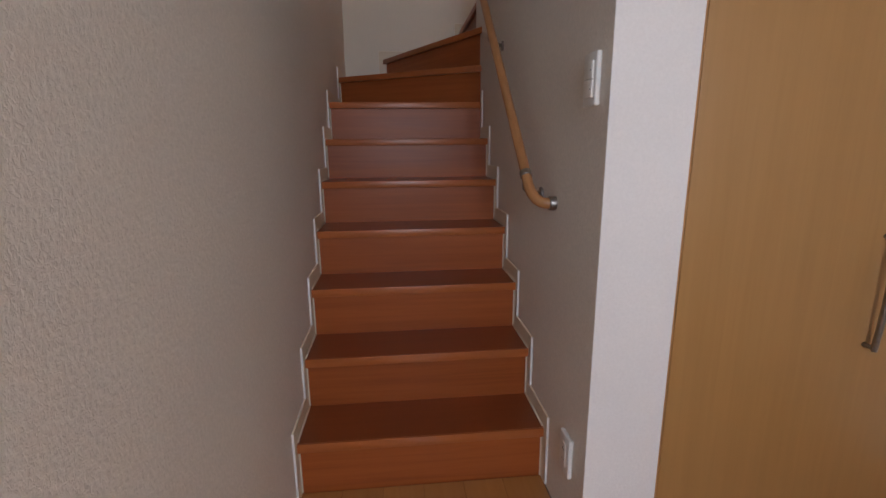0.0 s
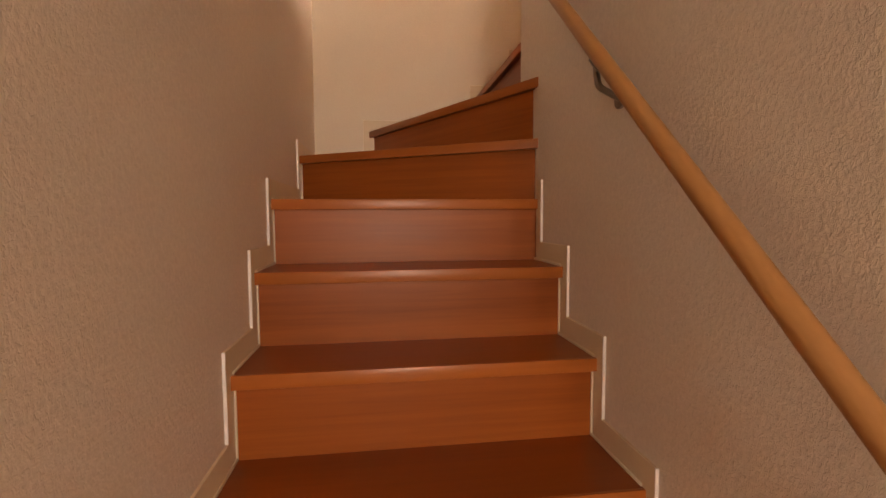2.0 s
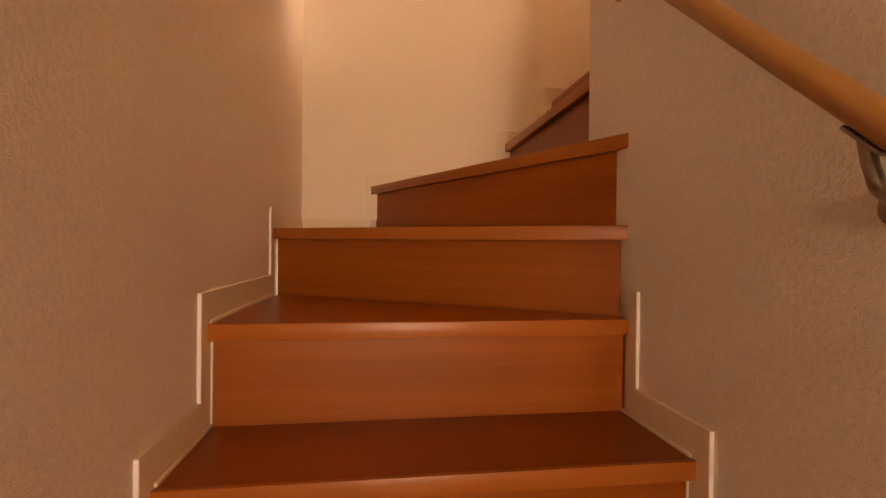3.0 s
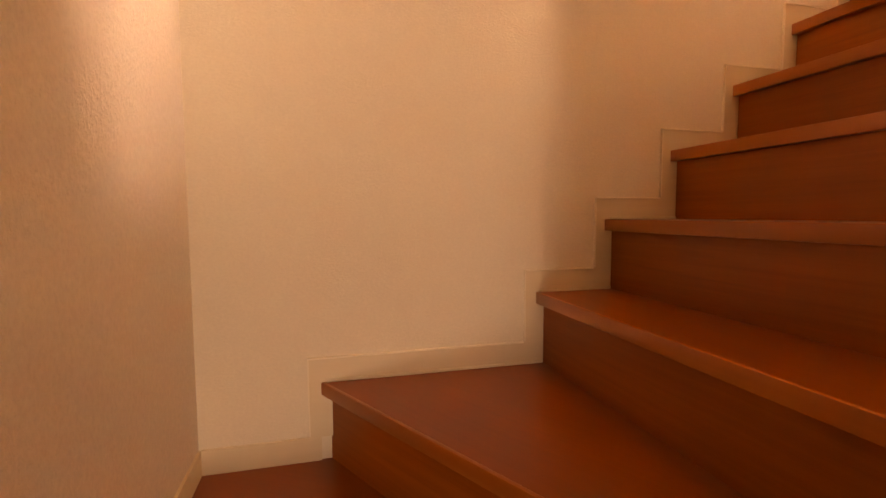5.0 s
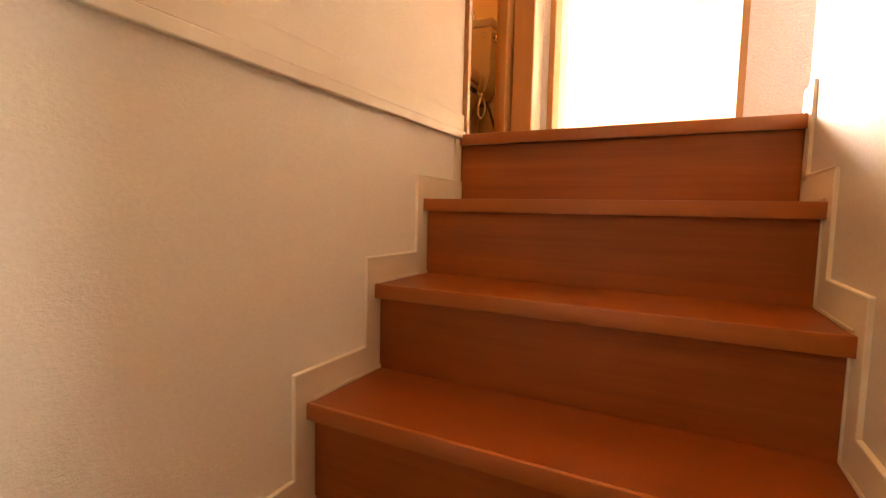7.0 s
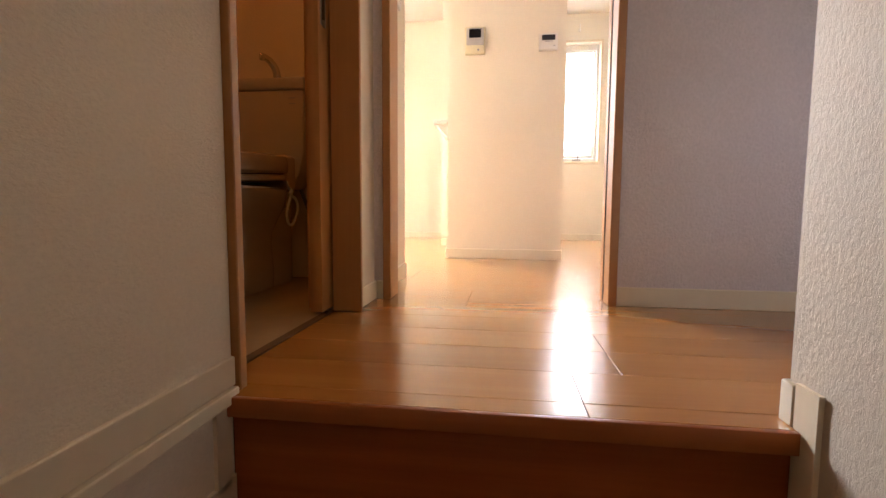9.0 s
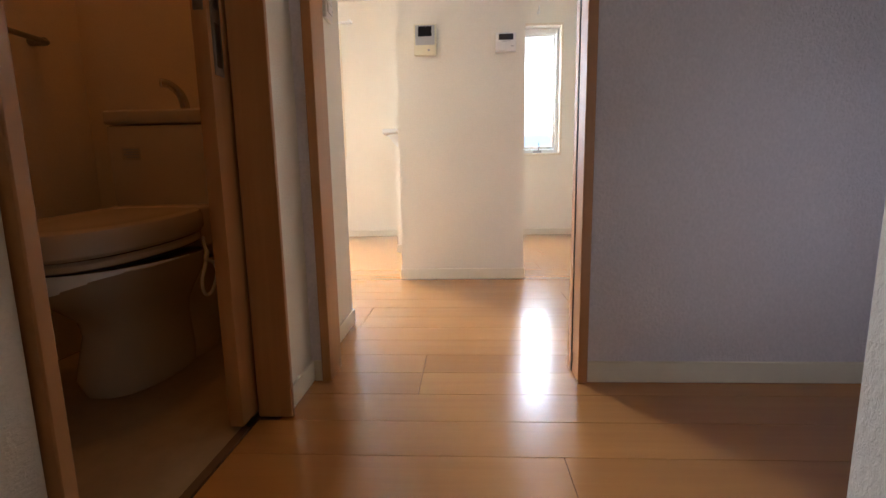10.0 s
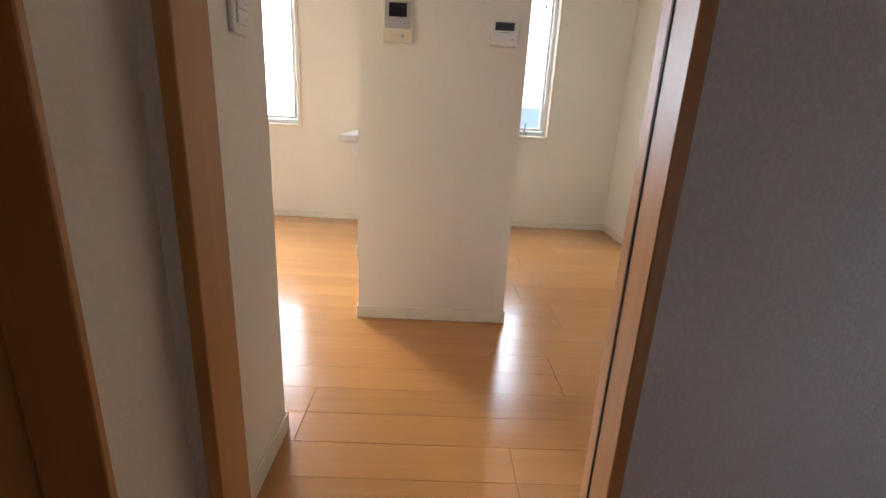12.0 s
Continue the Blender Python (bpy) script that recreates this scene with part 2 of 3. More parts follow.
    bmesh.ops.recalc_face_normals(bm, faces=bm.faces[:])
    return bm


def smooth_mesh(me, angle=40):
    for p in me.polygons:
        p.use_smooth = True
    me.set_sharp_from_angle(angle=radians(angle))


def part(name, bm, mat, parent=None, label="", smooth=True):
    me = bpy.data.meshes.new(name)
    bm.to_mesh(me)
    bm.free()
    me.materials.append(mat)
    if smooth:
        smooth_mesh(me)
    ob = new(name, me)
    if parent:
        ob.parent = parent
    return tagged(ob, label)


def empty(name, label, category, group="", at=(0, 0, 0), kind=""):
    ob = new(name)
    ob.location = at
    ob.empty_display_size = 0.1
    return tagged(ob, label, category, group, kind)


def under(ob, parent):
    """Parents ob, built in world coordinates, to an empty that stands elsewhere."""
    ob.parent = parent
    ob.matrix_parent_inverse = parent.matrix_basis.inverted()
    return ob


def setting(name, bm, mat, label, category):
    return tagged(part(name, bm, mat), label, category, kind="structure")


# ---- the plan ----
R = 0.19            # riser
G = 0.2043          # going of both flights
SW = 0.797          # width between the skirtings of the lower flight
SK = 0.006          # skirting thickness
YF = 2.235          # skirting face on the outer wall of the upper flight
Y2 = 1.434          # skirting face on the inner wall of the upper flight
ZU = 15 * R         # upper floor
TOP = ZU + 2.13     # upper ceiling
WX = -SK            # left wall face
WY = YF + SK        # outer wall face
RX = SW + SK        # inner wall face, lower flight
RY = Y2 - SK        # inner wall face, upper flight
YC = -0.308         # end of the inner wall on the ground floor
XE = 1.872          # end of the inner wall upstairs
XL = 2.640          # hall side of the living room wall
WT = 0.083          # its thickness
XB = 5.835          # living room back wall
YR = 0.36           # living room right wall
YLV = 4.6           # living room far left wall
XTB = 3.03          # toilet back wall
XLE = 3.140         # end of the wall between toilet and living room
WH = WY - 0.008     # hall face of the toilet wall
TD0, TD1 = 1.882, 2.437   # toilet doorway
DY0, DY1 = 1.505, 2.177   # living room doorway
DH = 1.95           # doorway height
XC = 3.927          # column face
GF = 2.45           # ground floor ceiling

# ---- outer shell ----
setting("ground_floor_base", box_bm(WX - 0.1, -3.5, -0.2, 2.1, WY + 0.1, -0.006), GROUT, "dark subfloor under the entrance hall boards", "floor")
setting("wall_west", box_bm(WX - 0.1, -3.5, -0.2, WX, WY, TOP), WALL, "off-white embossed wallpaper beside the lower stair flight", "wall")
setting("wall_stair_outer", box_bm(WX - 0.1, WY, -0.2, TD0 - 0.025, WY + 0.1, TOP), WALL_FINE, "cream wallpaper along the upper stair flight", "wall")
setting("wall_stair_inner", box_bm(RX, YC, -0.2, RX + 0.1, RY, TOP), WALL, "off-white embossed wallpaper on the stair's inner wall", "wall")
setting("wall_stair_inner_upper", box_bm(RX + 0.1, RY - 0.1, -0.2, XE, RY, TOP), WALL_DARKENED, "rough off-white wallpaper, coloured darker against window light, beside the upper stair flight", "wall")
bm = box_bm(RX + 0.1, YC - 0.003, -0.2, 1.003, YC + 0.1, GF)
box_bm(RX + 0.0003, YC - 0.003, -0.2, RX + 0.1, YC - 0.0003, GF, bm=bm)
for b in ((1.757, YC, -0.2, 2.0, YC + 0.1, GF), (1.003, YC, 2.02, 1.757, YC + 0.1, GF)):
    box_bm(*b, bm=bm)
setting("wall_entrance_front", bm, WALL_ENTRANCE, "plain white wall around the storage door", "wall")
setting("wall_storage_back", box_bm(RX + 0.1, YC + 0.1, -0.2, 2.0, YC + 0.2, GF), WALL_FINE, "plain wall at the back of the storage cupboard", "wall")
setting("wall_entrance_east", box_bm(2.0, -3.5, -0.2, 2.1, YC + 0.2, GF), WALL_FINE, "plain white entrance hall wall", "wall")
bm = box_bm(WX, -3.5, -0.2, 0.10, -3.4, GF)
for b in ((1.14, -3.5, -0.2, 2.0, -3.4, GF), (0.10, -3.5, 2.17, 1.14, -3.4, GF), (0.10, -3.5, -0.2, 1.14, -3.4, 0.93)):
    box_bm(*b, bm=bm)
setting("wall_entrance_back", bm, WALL_FINE, "plain white entrance wall around the daylight opening", "wall")
setting("ceiling_entrance", box_bm(WX, -3.5, GF, 2.1, -0.5, GF + 0.1), CEIL, "white papered ceiling of the entrance hall", "ceiling")
setting("ceiling_entrance_side", box_bm(RX, -0.5, GF, 2.1, YC + 0.2, GF + 0.1), CEIL, "white papered ceiling beside the stair foot", "ceiling")
setting("ceiling_upper", box_bm(WX - 0.1, -0.6, TOP, XB + 0.2, YLV + 0.1, TOP + 0.1), CEIL, "white papered upstairs ceiling", "ceiling")
setting("wall_stair_front", box_bm(WX, -0.6, GF + 0.1, RX + 0.1, -0.5, TOP), WALL, "white wall above the stair foot", "wall")
setting("wall_stair_front_side", box_bm(RX, -0.5, GF + 0.1, RX + 0.1, YC, TOP), WALL, "white wall above the stair foot", "wall")

# ---- upstairs shell ----
setting("upper_floor_base", box_bm(1.868, YR - 0.1, ZU - 0.2, XB + 0.1, YLV + 0.1, ZU - 0.006), GROUT, "dark subfloor under the upstairs boards", "floor")
# the gap in this unseen wall is made up to hold the hall fill
bm = box_bm(XE - 0.1, YR - 0.1, ZU - 0.2, XE, 0.54, TOP)
for b in ((XE - 0.1, 1.18, ZU - 0.2, XE, RY - 0.1, TOP), (XE - 0.1, 0.54, ZU - 0.2, XE, 1.18, ZU + 0.16), (XE - 0.1, 0.54, ZU + 0.88, XE, 1.18, TOP)):
    box_bm(*b, bm=bm)
setting("wall_hall_south", bm, WALL, "white wall closing the upstairs hall", "wall")
bm = box_bm(XE, YR - 0.1, ZU, XL, YR, TOP)
setting("wall_hall_end", bm, WALL, "white wall at the end of the hall", "wall")
bm = box_bm(XL, YR - 0.1, ZU, XL + WT, DY0 - 0.022, TOP)
box_bm(XL, DY0 - 0.022, ZU + DH + 0.02, XL + WT, DY1 + 0.022, TOP, bm=bm)
box_bm(XL, DY1 + 0.022, ZU, XL + WT, WY, TOP, bm=bm)
setting("wall_living_hall_side", bm, WALL_LILAC, "pale lilac-grey embossed wallpaper around the living room doorway", "wall")
bm = box_bm(TD1 + 0.013, WH, ZU, XL + 0.002, WY + 0.052, TOP)
box_bm(XL + 0.002, WY, ZU, XLE, WY + 0.052, TOP, bm=bm)
box_bm(TD0 - 0.025, WY, ZU + DH + 0.02, TD1 + 0.013, WY + 0.1, TOP, bm=bm)
setting("wall_toilet_side", bm, WALL_FINE, "off-white papered wall between hall and toilet", "wall")
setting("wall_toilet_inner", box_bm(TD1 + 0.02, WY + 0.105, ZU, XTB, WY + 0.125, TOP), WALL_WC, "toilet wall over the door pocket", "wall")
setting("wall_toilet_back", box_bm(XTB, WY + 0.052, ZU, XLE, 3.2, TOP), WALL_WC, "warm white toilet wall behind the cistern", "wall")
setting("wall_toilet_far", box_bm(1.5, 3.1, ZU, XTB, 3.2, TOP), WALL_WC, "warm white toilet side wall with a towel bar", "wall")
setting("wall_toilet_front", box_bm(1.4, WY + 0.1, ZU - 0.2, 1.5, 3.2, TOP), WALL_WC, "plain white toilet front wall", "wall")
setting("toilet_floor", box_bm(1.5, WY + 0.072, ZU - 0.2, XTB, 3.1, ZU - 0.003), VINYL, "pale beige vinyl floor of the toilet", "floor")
setting("wall_living_right", box_bm(XL + WT, YR - 0.1, ZU, XB, YR, TOP), WALL_FINE, "white papered living room side wall", "wall")
bm = box_bm(XLE, YLV, ZU, XB, YLV + 0.1, TOP)
setting("wall_living_far_left", bm, WALL_FINE, "white papered living room far wall", "wall")
setting("wall_living_toilet_side", box_bm(XTB + 0.003, 3.2, ZU, XLE, YLV, TOP), WALL_FINE, "white living room wall behind the toilet", "wall")
W1, W2 = (0.941, 1.300, 3.609, 4.718), (2.943, 4.045, 3.609, 4.718)
bm = box_bm(XB, YR - 0.1, ZU - 0.2, XB + 0.14, W1[0], TOP)
for b in ((XB, W1[1], ZU - 0.2, XB + 0.14, W2[0], TOP), (XB, W2[1], ZU - 0.2, XB + 0.14, YLV + 0.1, TOP)):
    box_bm(*b, bm=bm)
for w in (W1, W2):
    box_bm(XB, w[0], ZU - 0.2, XB + 0.14, w[1], w[2], bm=bm)
    box_bm(XB, w[0], w[3], XB + 0.14, w[1], TOP, bm=bm)
setting("wall_living_back", bm, WALL_FINE, "white living room back wall with two windows", "wall")
setting("column_wall", box_bm(XC, 1.493, ZU, XC + 0.12, 2.155, TOP), WALL_FINE, "white papered wing wall carrying the intercom", "wall")
setting("half_wall", box_bm(XC + 0.12, 1.51, ZU, 4.85, 2.168, ZU + 0.765), WALL_FINE, "white low kitchen wall under the counter ledge", "wall")
setting("wall_kitchen_end", box_bm(4.85, 1.51, ZU, 4.97, 2.312, TOP), WALL_FINE, "white papered wall end beyond the counter ledge", "wall")
bd = setting("backdrop", box_bm(60.0, -60, -10, 60.2, 60, 25), BACKDROP, "bright hazy daylight beyond the windows", "backdrop")

# ---- staircase ----
stair = empty("staircase", "reddish-brown wood-grain staircase turning through winders", "staircase", kind="structure")
NOSES = [((-0.003, G * (k - 1)), (SW + 0.003, G * (k - 1))) for k in range(1, 8)]
NOSES += [((-0.003, 1.732), (RX + 0.003, 1.242)), ((0.262, YF + 0.003), (RX + 0.003, 1.240)), ((0.815, YF + 0.003), (0.817, RY - 0.002))]
NOSES += [((0.811 + G * (k - 10), YF + 0.003), (0.811 + G * (k - 10), Y2 - 0.003)) for k in range(11, 16)]


def across(a, b):
    d = (Vector(b) - Vector(a)).normalized()
    return d, Vector((-d.y, d.x))


def shift(p, n, s):
    return (p[0] + n.x * s, p[1] + n.y * s)


TH, OVER = 0.030, 0.022


def along(name, outline, z0, z1, mat, frame_of, parent, local=False, bevel=0.0):
    """A slab with its grain along the nose: built in the nose's own axes, then turned into place."""
    a, d = frame_of
    m = Matrix.Translation((a[0], a[1], 0)) @ Matrix.Rotation(math.atan2(d.y, d.x), 4, "Z")
    inv = m.inverted()
    flat = [(inv @ Vector((p[0], p[1], 0))).to_2d() for p in outline]
    ob = part(name, prism_bm(flat, "z", z0, z1, bevel), mat, parent)
    if not local:
        ob.matrix_basis = m
    return ob


for k in range(1, 16):
    a, b = NOSES[k - 1]
    d, n = across(a, b)
    back = [(1.842, Y2 - 0.003), (1.842, YF + 0.003)]
    if k < 15:
        c, e = NOSES[k]
        d2, n2 = across(c, e)
        back = [shift(e, n2, 0.034), shift(c, n2, 0.034)]
        if k == 8:
            back = [(RX + 0.003, 1.262), shift(c, n2, 0.034), (-0.003, YF + 0.003)]
        elif k == 9:
            back = [(RX + 0.003, RY), (0.85, RY), (0.85, YF + 0.003)]
    z = k * R
    front = [shift(a, n, 0.009), shift(b, n, 0.009)]
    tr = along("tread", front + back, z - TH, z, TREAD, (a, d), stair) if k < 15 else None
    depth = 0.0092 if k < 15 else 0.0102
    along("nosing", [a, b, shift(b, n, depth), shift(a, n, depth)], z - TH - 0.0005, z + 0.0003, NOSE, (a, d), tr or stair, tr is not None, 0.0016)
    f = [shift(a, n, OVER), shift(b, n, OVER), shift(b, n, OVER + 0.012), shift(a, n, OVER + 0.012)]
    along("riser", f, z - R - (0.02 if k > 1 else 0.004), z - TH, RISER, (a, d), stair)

# ---- stepped skirtings ----
LIP, AHEAD = 0.058, 0.026


def skirting(name, axis, a, b, steps, z0, end, label, white):
    """A stepped board in the plane across the axis, from a to b. steps: where each nose stands and its height."""
    top = []
    low = z0
    for pos, z in steps:
        top += [(pos - AHEAD, low), (pos - AHEAD, z + LIP)]
        low = z + LIP
    top.append((end, low))
    under_line = [(end, max(z0 - 0.0, low - LIP - 0.25))]
    for p, z in reversed(steps):
        under_line += [(p + 0.05, z - R * 0.75), (p + 0.05, z - R - 0.05)]
    under_line[-1] = (steps[0][0] + 0.05, z0)
    sk = setting(name, prism_bm(top + under_line, axis, a, b, 0.0), SKIRT, label, "skirting")
    for i, (pos, z) in enumerate(steps):
        lo = z0 if i == 0 else steps[i - 1][1] + LIP
        s0, s1 = min(a, b) - 0.0008, max(a, b) + 0.0008
        if white:
            q = (s0, pos - AHEAD - 0.0035, lo + 0.002, s1, pos - AHEAD + 0.0005, z + LIP)
            part("edge_band", box_bm(*q, 0.0008, 1), EDGE, sk, "white edge band")
        else:
            nxt = steps[i + 1][0] - AHEAD if i + 1 < len(steps) else end - 0.046
            t0, t1 = min(a, b) - 0.0018, max(a, b) + 0.0018
            q = (pos - AHEAD - 0.0035, t0, z + LIP - 0.0020, nxt - 0.0040, t1, z + LIP + 0.0022)
            part("edge_band", box_bm(*q, 0.0012, 1), TRIM, sk, "pale cream edge band")
            q = (pos - AHEAD - 0.0035, s0, lo + 0.0024, pos - AHEAD + 0.0005, s1, z + LIP - 0.0022)
            part("edge_band", box_bm(*q, 0.0007, 1), TRIM, sk, "pale cream edge band")
    return sk


left_steps = [(G * (k - 1), k * R) for k in range(1, 8)] + [(1.732, 8 * R)]
sk1 = skirting("skirting_stair_west", "x", WX, 0.0, left_steps, 0.0, YF + 0.002, "stepped beige skirting with white edges along the stair wall", True)
skirting("skirting_stair_inner", "x", SW, RX, left_steps[:7], 0.0, 1.236, "stepped beige skirting with white edges on the inner wall", True)
out_steps = [(0.262, 9 * R)] + [(0.811 + G * (k - 10), k * R) for k in range(10, 15)]
sk3 = skirting("skirting_stair_outer", "y", YF, WY, out_steps, 8 * R + LIP, 0.811 + G * 5 + 0.02, "stepped cream skirting up the outer stair wall", False)
part("corner_length", box_bm(0.0, YF, 8 * R - 0.02, 0.262, WY, 8 * R + LIP), SKIRT, sk3)
part("top_length", box_bm(1.832 - AHEAD, YF, 14 * R + LIP - 0.01, 1.842, WY, ZU - 0.014), SKIRT, sk3)
in_steps = [(0.811 + G * (k - 10), k * R) for k in range(11, 15)]
sk4 = skirting("skirting_stair_inner_upper", "y", RY, Y2, in_steps, 10 * R - 0.1, 0.811 + G * 5 + 0.02, "stepped cream skirting on the upper flight's inner wall", False)
part("top_length", box_bm(1.832 - AHEAD, RY, 14 * R + LIP - 0.01, 1.850, Y2, ZU + 0.062), SKIRT, sk4)
part("edge_band", box_bm(1.832 - AHEAD - 0.003, RY, 14 * R + LIP + 0.002, 1.832 - AHEAD, Y2 + 0.0008, ZU + 0.062), BASE, sk4)

# slim beads where treads and risers meet the skirtings
for k in range(1, 8):
    y0 = G * (k - 1)
    y1 = G * k if k < 7 else 1.70
    for s, x0, x1 in ((sk1, 0.0, 0.004), (None, SW - 0.004, SW)):
        if s is None and k == 7:
            continue
        o = s or bpy.data.objects["skirting_stair_inner"]
        part("bead", box_bm(x0, y0 + 0.012, k * R, x1, y1 + OVER, k * R + 0.007, 0.001, 1), BASE, o)
        part("bead", box_bm(x0, y0 + OVER - 0.005, (k - 1) * R, x1, y0 + OVER, k * R - TH, 0.001, 1), BASE, o)
for k in range(9, 15):
    x0 = 0.262 if k == 9 else 0.811 + G * (k - 10)
    x1 = 0.811 if k == 9 else x0 + G
    part("bead", box_bm(x0 + 0.014, YF - 0.004, k * R, x1 + OVER, YF, k * R + 0.007, 0.001, 1), BASE, sk3)
    if k > 10:
        part("bead", box_bm(x0 + 0.014, Y2, k * R, x1 + OVER, Y2 + 0.004, k * R + 0.007, 0.001, 1), BASE, sk4)
        part("bead", box_bm(x0 + OVER - 0.005, Y2, k * R - R, x0 + OVER, Y2 + 0.004, k * R - TH, 0.001, 1), BASE, sk4)

# ---- baseboards ----


def baseboard(name, boxes, label):
    ob = None
    for b in boxes:
        o = part("board", box_bm(*b, 0.002, 1), BASE)
        if ob is None:
            ob = empty(name, label, "baseboard", kind="structure")
        o.parent = ob
    return ob


H = 0.058
band = baseboard("baseboard_stair_band", [(WX, WY - 0.008, ZU + 0.012, TD0 - 0.026, WY, ZU + H)], "cream baseboard over a ledge strip along the stair wall")
part("strip", box_bm(WX, WY - 0.014, ZU - 0.012, TD0 - 0.026, WY, ZU + 0.0105, 0.002, 1), BASE, band)
baseboard("baseboard_hall", [(TD1 + 0.014, WH - 0.008, ZU, XL - 0.001, WH, ZU + H), (XL - 0.008, DY1 + 0.026, ZU, XL, WH - 0.009, ZU + H),
                             (XL - 0.008, YR + 0.001, ZU, XL, DY0 - 0.026, ZU + H),
                             (XE, RY - 0.1, ZU, XE + 0.008, RY + 0.006, ZU + H), (1.851, RY, ZU, XE + 0.008, RY + 0.008, ZU + H)], "cream baseboard round the upstairs hall")
baseboard("baseboard_living", [(XL + WT + 0.03, WY - 0.008, ZU, XLE, WY, ZU + H), (XLE, WY - 0.008, ZU, XLE + 0.008, YLV, ZU + H),
                               (XB - 0.008, YR + 0.009, ZU, XB, YLV, ZU + H), (XL + WT + 0.03, YR, ZU, XB, YR + 0.008, ZU + H)], "cream baseboard round the living room")
baseboard("baseboard_column", [(XC - 0.008, 1.485, ZU, XC, 2.163, ZU + H), (XC, 1.485, ZU, XC + 0.12, 1.493, ZU + H), (XC, 2.155, ZU, XC + 0.12, 2.163, ZU + H)], "cream baseboard round the wing wall")
baseboard("baseboard_half_wall", [(XC + 0.121, 2.168, ZU, 4.841, 2.176, ZU + H), (4.842, 2.177, ZU, 4.85, 2.320, ZU + H), (4.8505, 2.312, ZU, 4.97, 2.320, ZU + H)], "cream baseboard under the low kitchen wall")

# ---- living room door frame, no leaf in view ----
fr = empty("door_1", "light oak living room door frame with sliding track groove", "door frame", kind="structure")
for y0, y1 in ((DY0 - 0.025, DY0), (DY1, DY1 + 0.025)):
    part("jamb", box_bm(XL - 0.012, y0, ZU, XL + WT + 0.012, y1, ZU + DH, 0.002, 1), FRAME, fr)
part("head", box_bm(XL - 0.012, DY0 - 0.025, ZU + DH, XL + WT + 0.012, DY1 + 0.025, ZU + DH + 0.025, 0.002, 1), FRAME, fr)
part("seal", box_bm(XL + 0.0590, DY0, ZU + 0.004, XL + 0.0630, DY0 + 0.002, ZU + DH), BLACK, fr, "dark seal groove")
part("stop", box_bm(XL + 0.0630, DY0, ZU + 0.002, XL + WT + 0.011, DY0 + 0.003, ZU + DH, 0.001, 1), FRAME, fr)
part("latch_plate", box_bm(XL + 0.052, DY0, ZU + 0.03, XL + 0.062, DY0 + 0.002, ZU + 0.06), DARKMETAL, fr, "small dark metal plate")

# ---- toilet doorway ----
td = empty("door_2", "open oak sliding toilet door in its frame", "door", kind="structure")
part("jamb", box_bm(TD0 - 0.020, WY - 0.012, ZU, TD0, WY + 0.112, ZU + DH, 0.002, 1), FRAME, td)
part("jamb", box_bm(TD1, WY - 0.028, ZU, TD1 + 0.013, WY + 0.055, ZU + DH, 0.002, 1), FRAME, td)
part("jamb", box_bm(TD1 + 0.016, WY + 0.102, ZU, TD1 + 0.034, WY + 0.135, ZU + DH, 0.002, 1), FRAME, td)
part("head", box_bm(TD0 - 0.025, WY - 0.012, ZU + DH, TD1 + 0.02, WY + 0.112, ZU + DH + 0.03, 0.002, 1), FRAME, td)
part("threshold", box_bm(TD0, WY + 0.052, ZU - 0.01, TD1, WY + 0.072, ZU + 0.002), GROUT, td, "dark brown threshold strip")
leaf = part("door_leaf", box_bm(2.378, WY + 0.062, ZU + 0.008, 3.02, WY + 0.095, ZU + DH - 0.005, 0.0025, 2), FRAME, td)
part("pull_plate", box_bm(2.390, WY + 0.0595, ZU + 0.766, 2.424, WY + 0.0625, ZU + 0.941, 0.0012, 2), STEEL, leaf, "brushed metal recessed pull")
part("pull_recess", box_bm(2.398, WY + 0.0585, ZU + 0.782, 2.416, WY + 0.0605, ZU + 0.868, 0.0008, 1), DARKMETAL, leaf)
part("lock_slot", box_bm(2.400, WY + 0.058, ZU + 0.895, 2.414, WY + 0.0605, ZU + 0.918, 0.0008, 1), DARKMETAL, leaf)
part("latch", box_bm(2.3765, WY + 0.068, ZU + 0.885, 2.3785, WY + 0.088, ZU + 0.965), STEEL, leaf)
part("latch_slot", box_bm(2.3757, WY + 0.073, ZU + 0.91, 2.3770, WY + 0.083, ZU + 0.94), BLACK, leaf)
part("floor_guide", box_bm(2.39, WY + 0.052, ZU + 0.002, 2.42, WY + 0.061, ZU + 0.010), DARKMETAL, td)

# ---- storage door on the ground floor ----
sd = empty("door_3", "closed honey-coloured wood-grain storage door", "door", kind="structure")
part("door_leaf", box_bm(1.008, YC - 0.006, 0.012, 1.752, YC + 0.02, 2.012, 0.002, 2), DOORW, sd)
part("frame_edge", box_bm(1.0035, YC - 0.003, 0.0, 1.0072, YC + 0.03, 2.02), FRAME, sd)
part("plinth", box_bm(1.003, YC + 0.03, -0.004, 1.757, YC + 0.05, 2.02), FRAME, sd)
hb = tube_bm([(1.534, YC - 0.034 - 0.006 * math.sin(math.pi * i / 12), 0.585 + 0.30 * i / 12) for i in range(13)], 0.0075, 14)
hd = part("handle", hb, STEEL, sd, "brushed metal bar handle")
for z in (0.592, 0.878):
    part("post", cyl_bm((1.534, YC - 0.034, z), (1.534, YC - 0.005, z), 0.006, 14), STEEL, hd)

# ---- handrail ----
rail = empty("handrail", "round light-wood handrail on metal wall brackets", "handrail")
HX = 0.738
slope = Vector((0, 1.0, 0.93)).normalized()
p0, p1 = Vector((HX, 0.100, 1.016)), Vector((HX, 1.292, 2.128))
part("rail", tube_bm([p0 + (p1 - p0) * i / 8 for i in range(9)], 0.0162, 20), RAILW, rail)


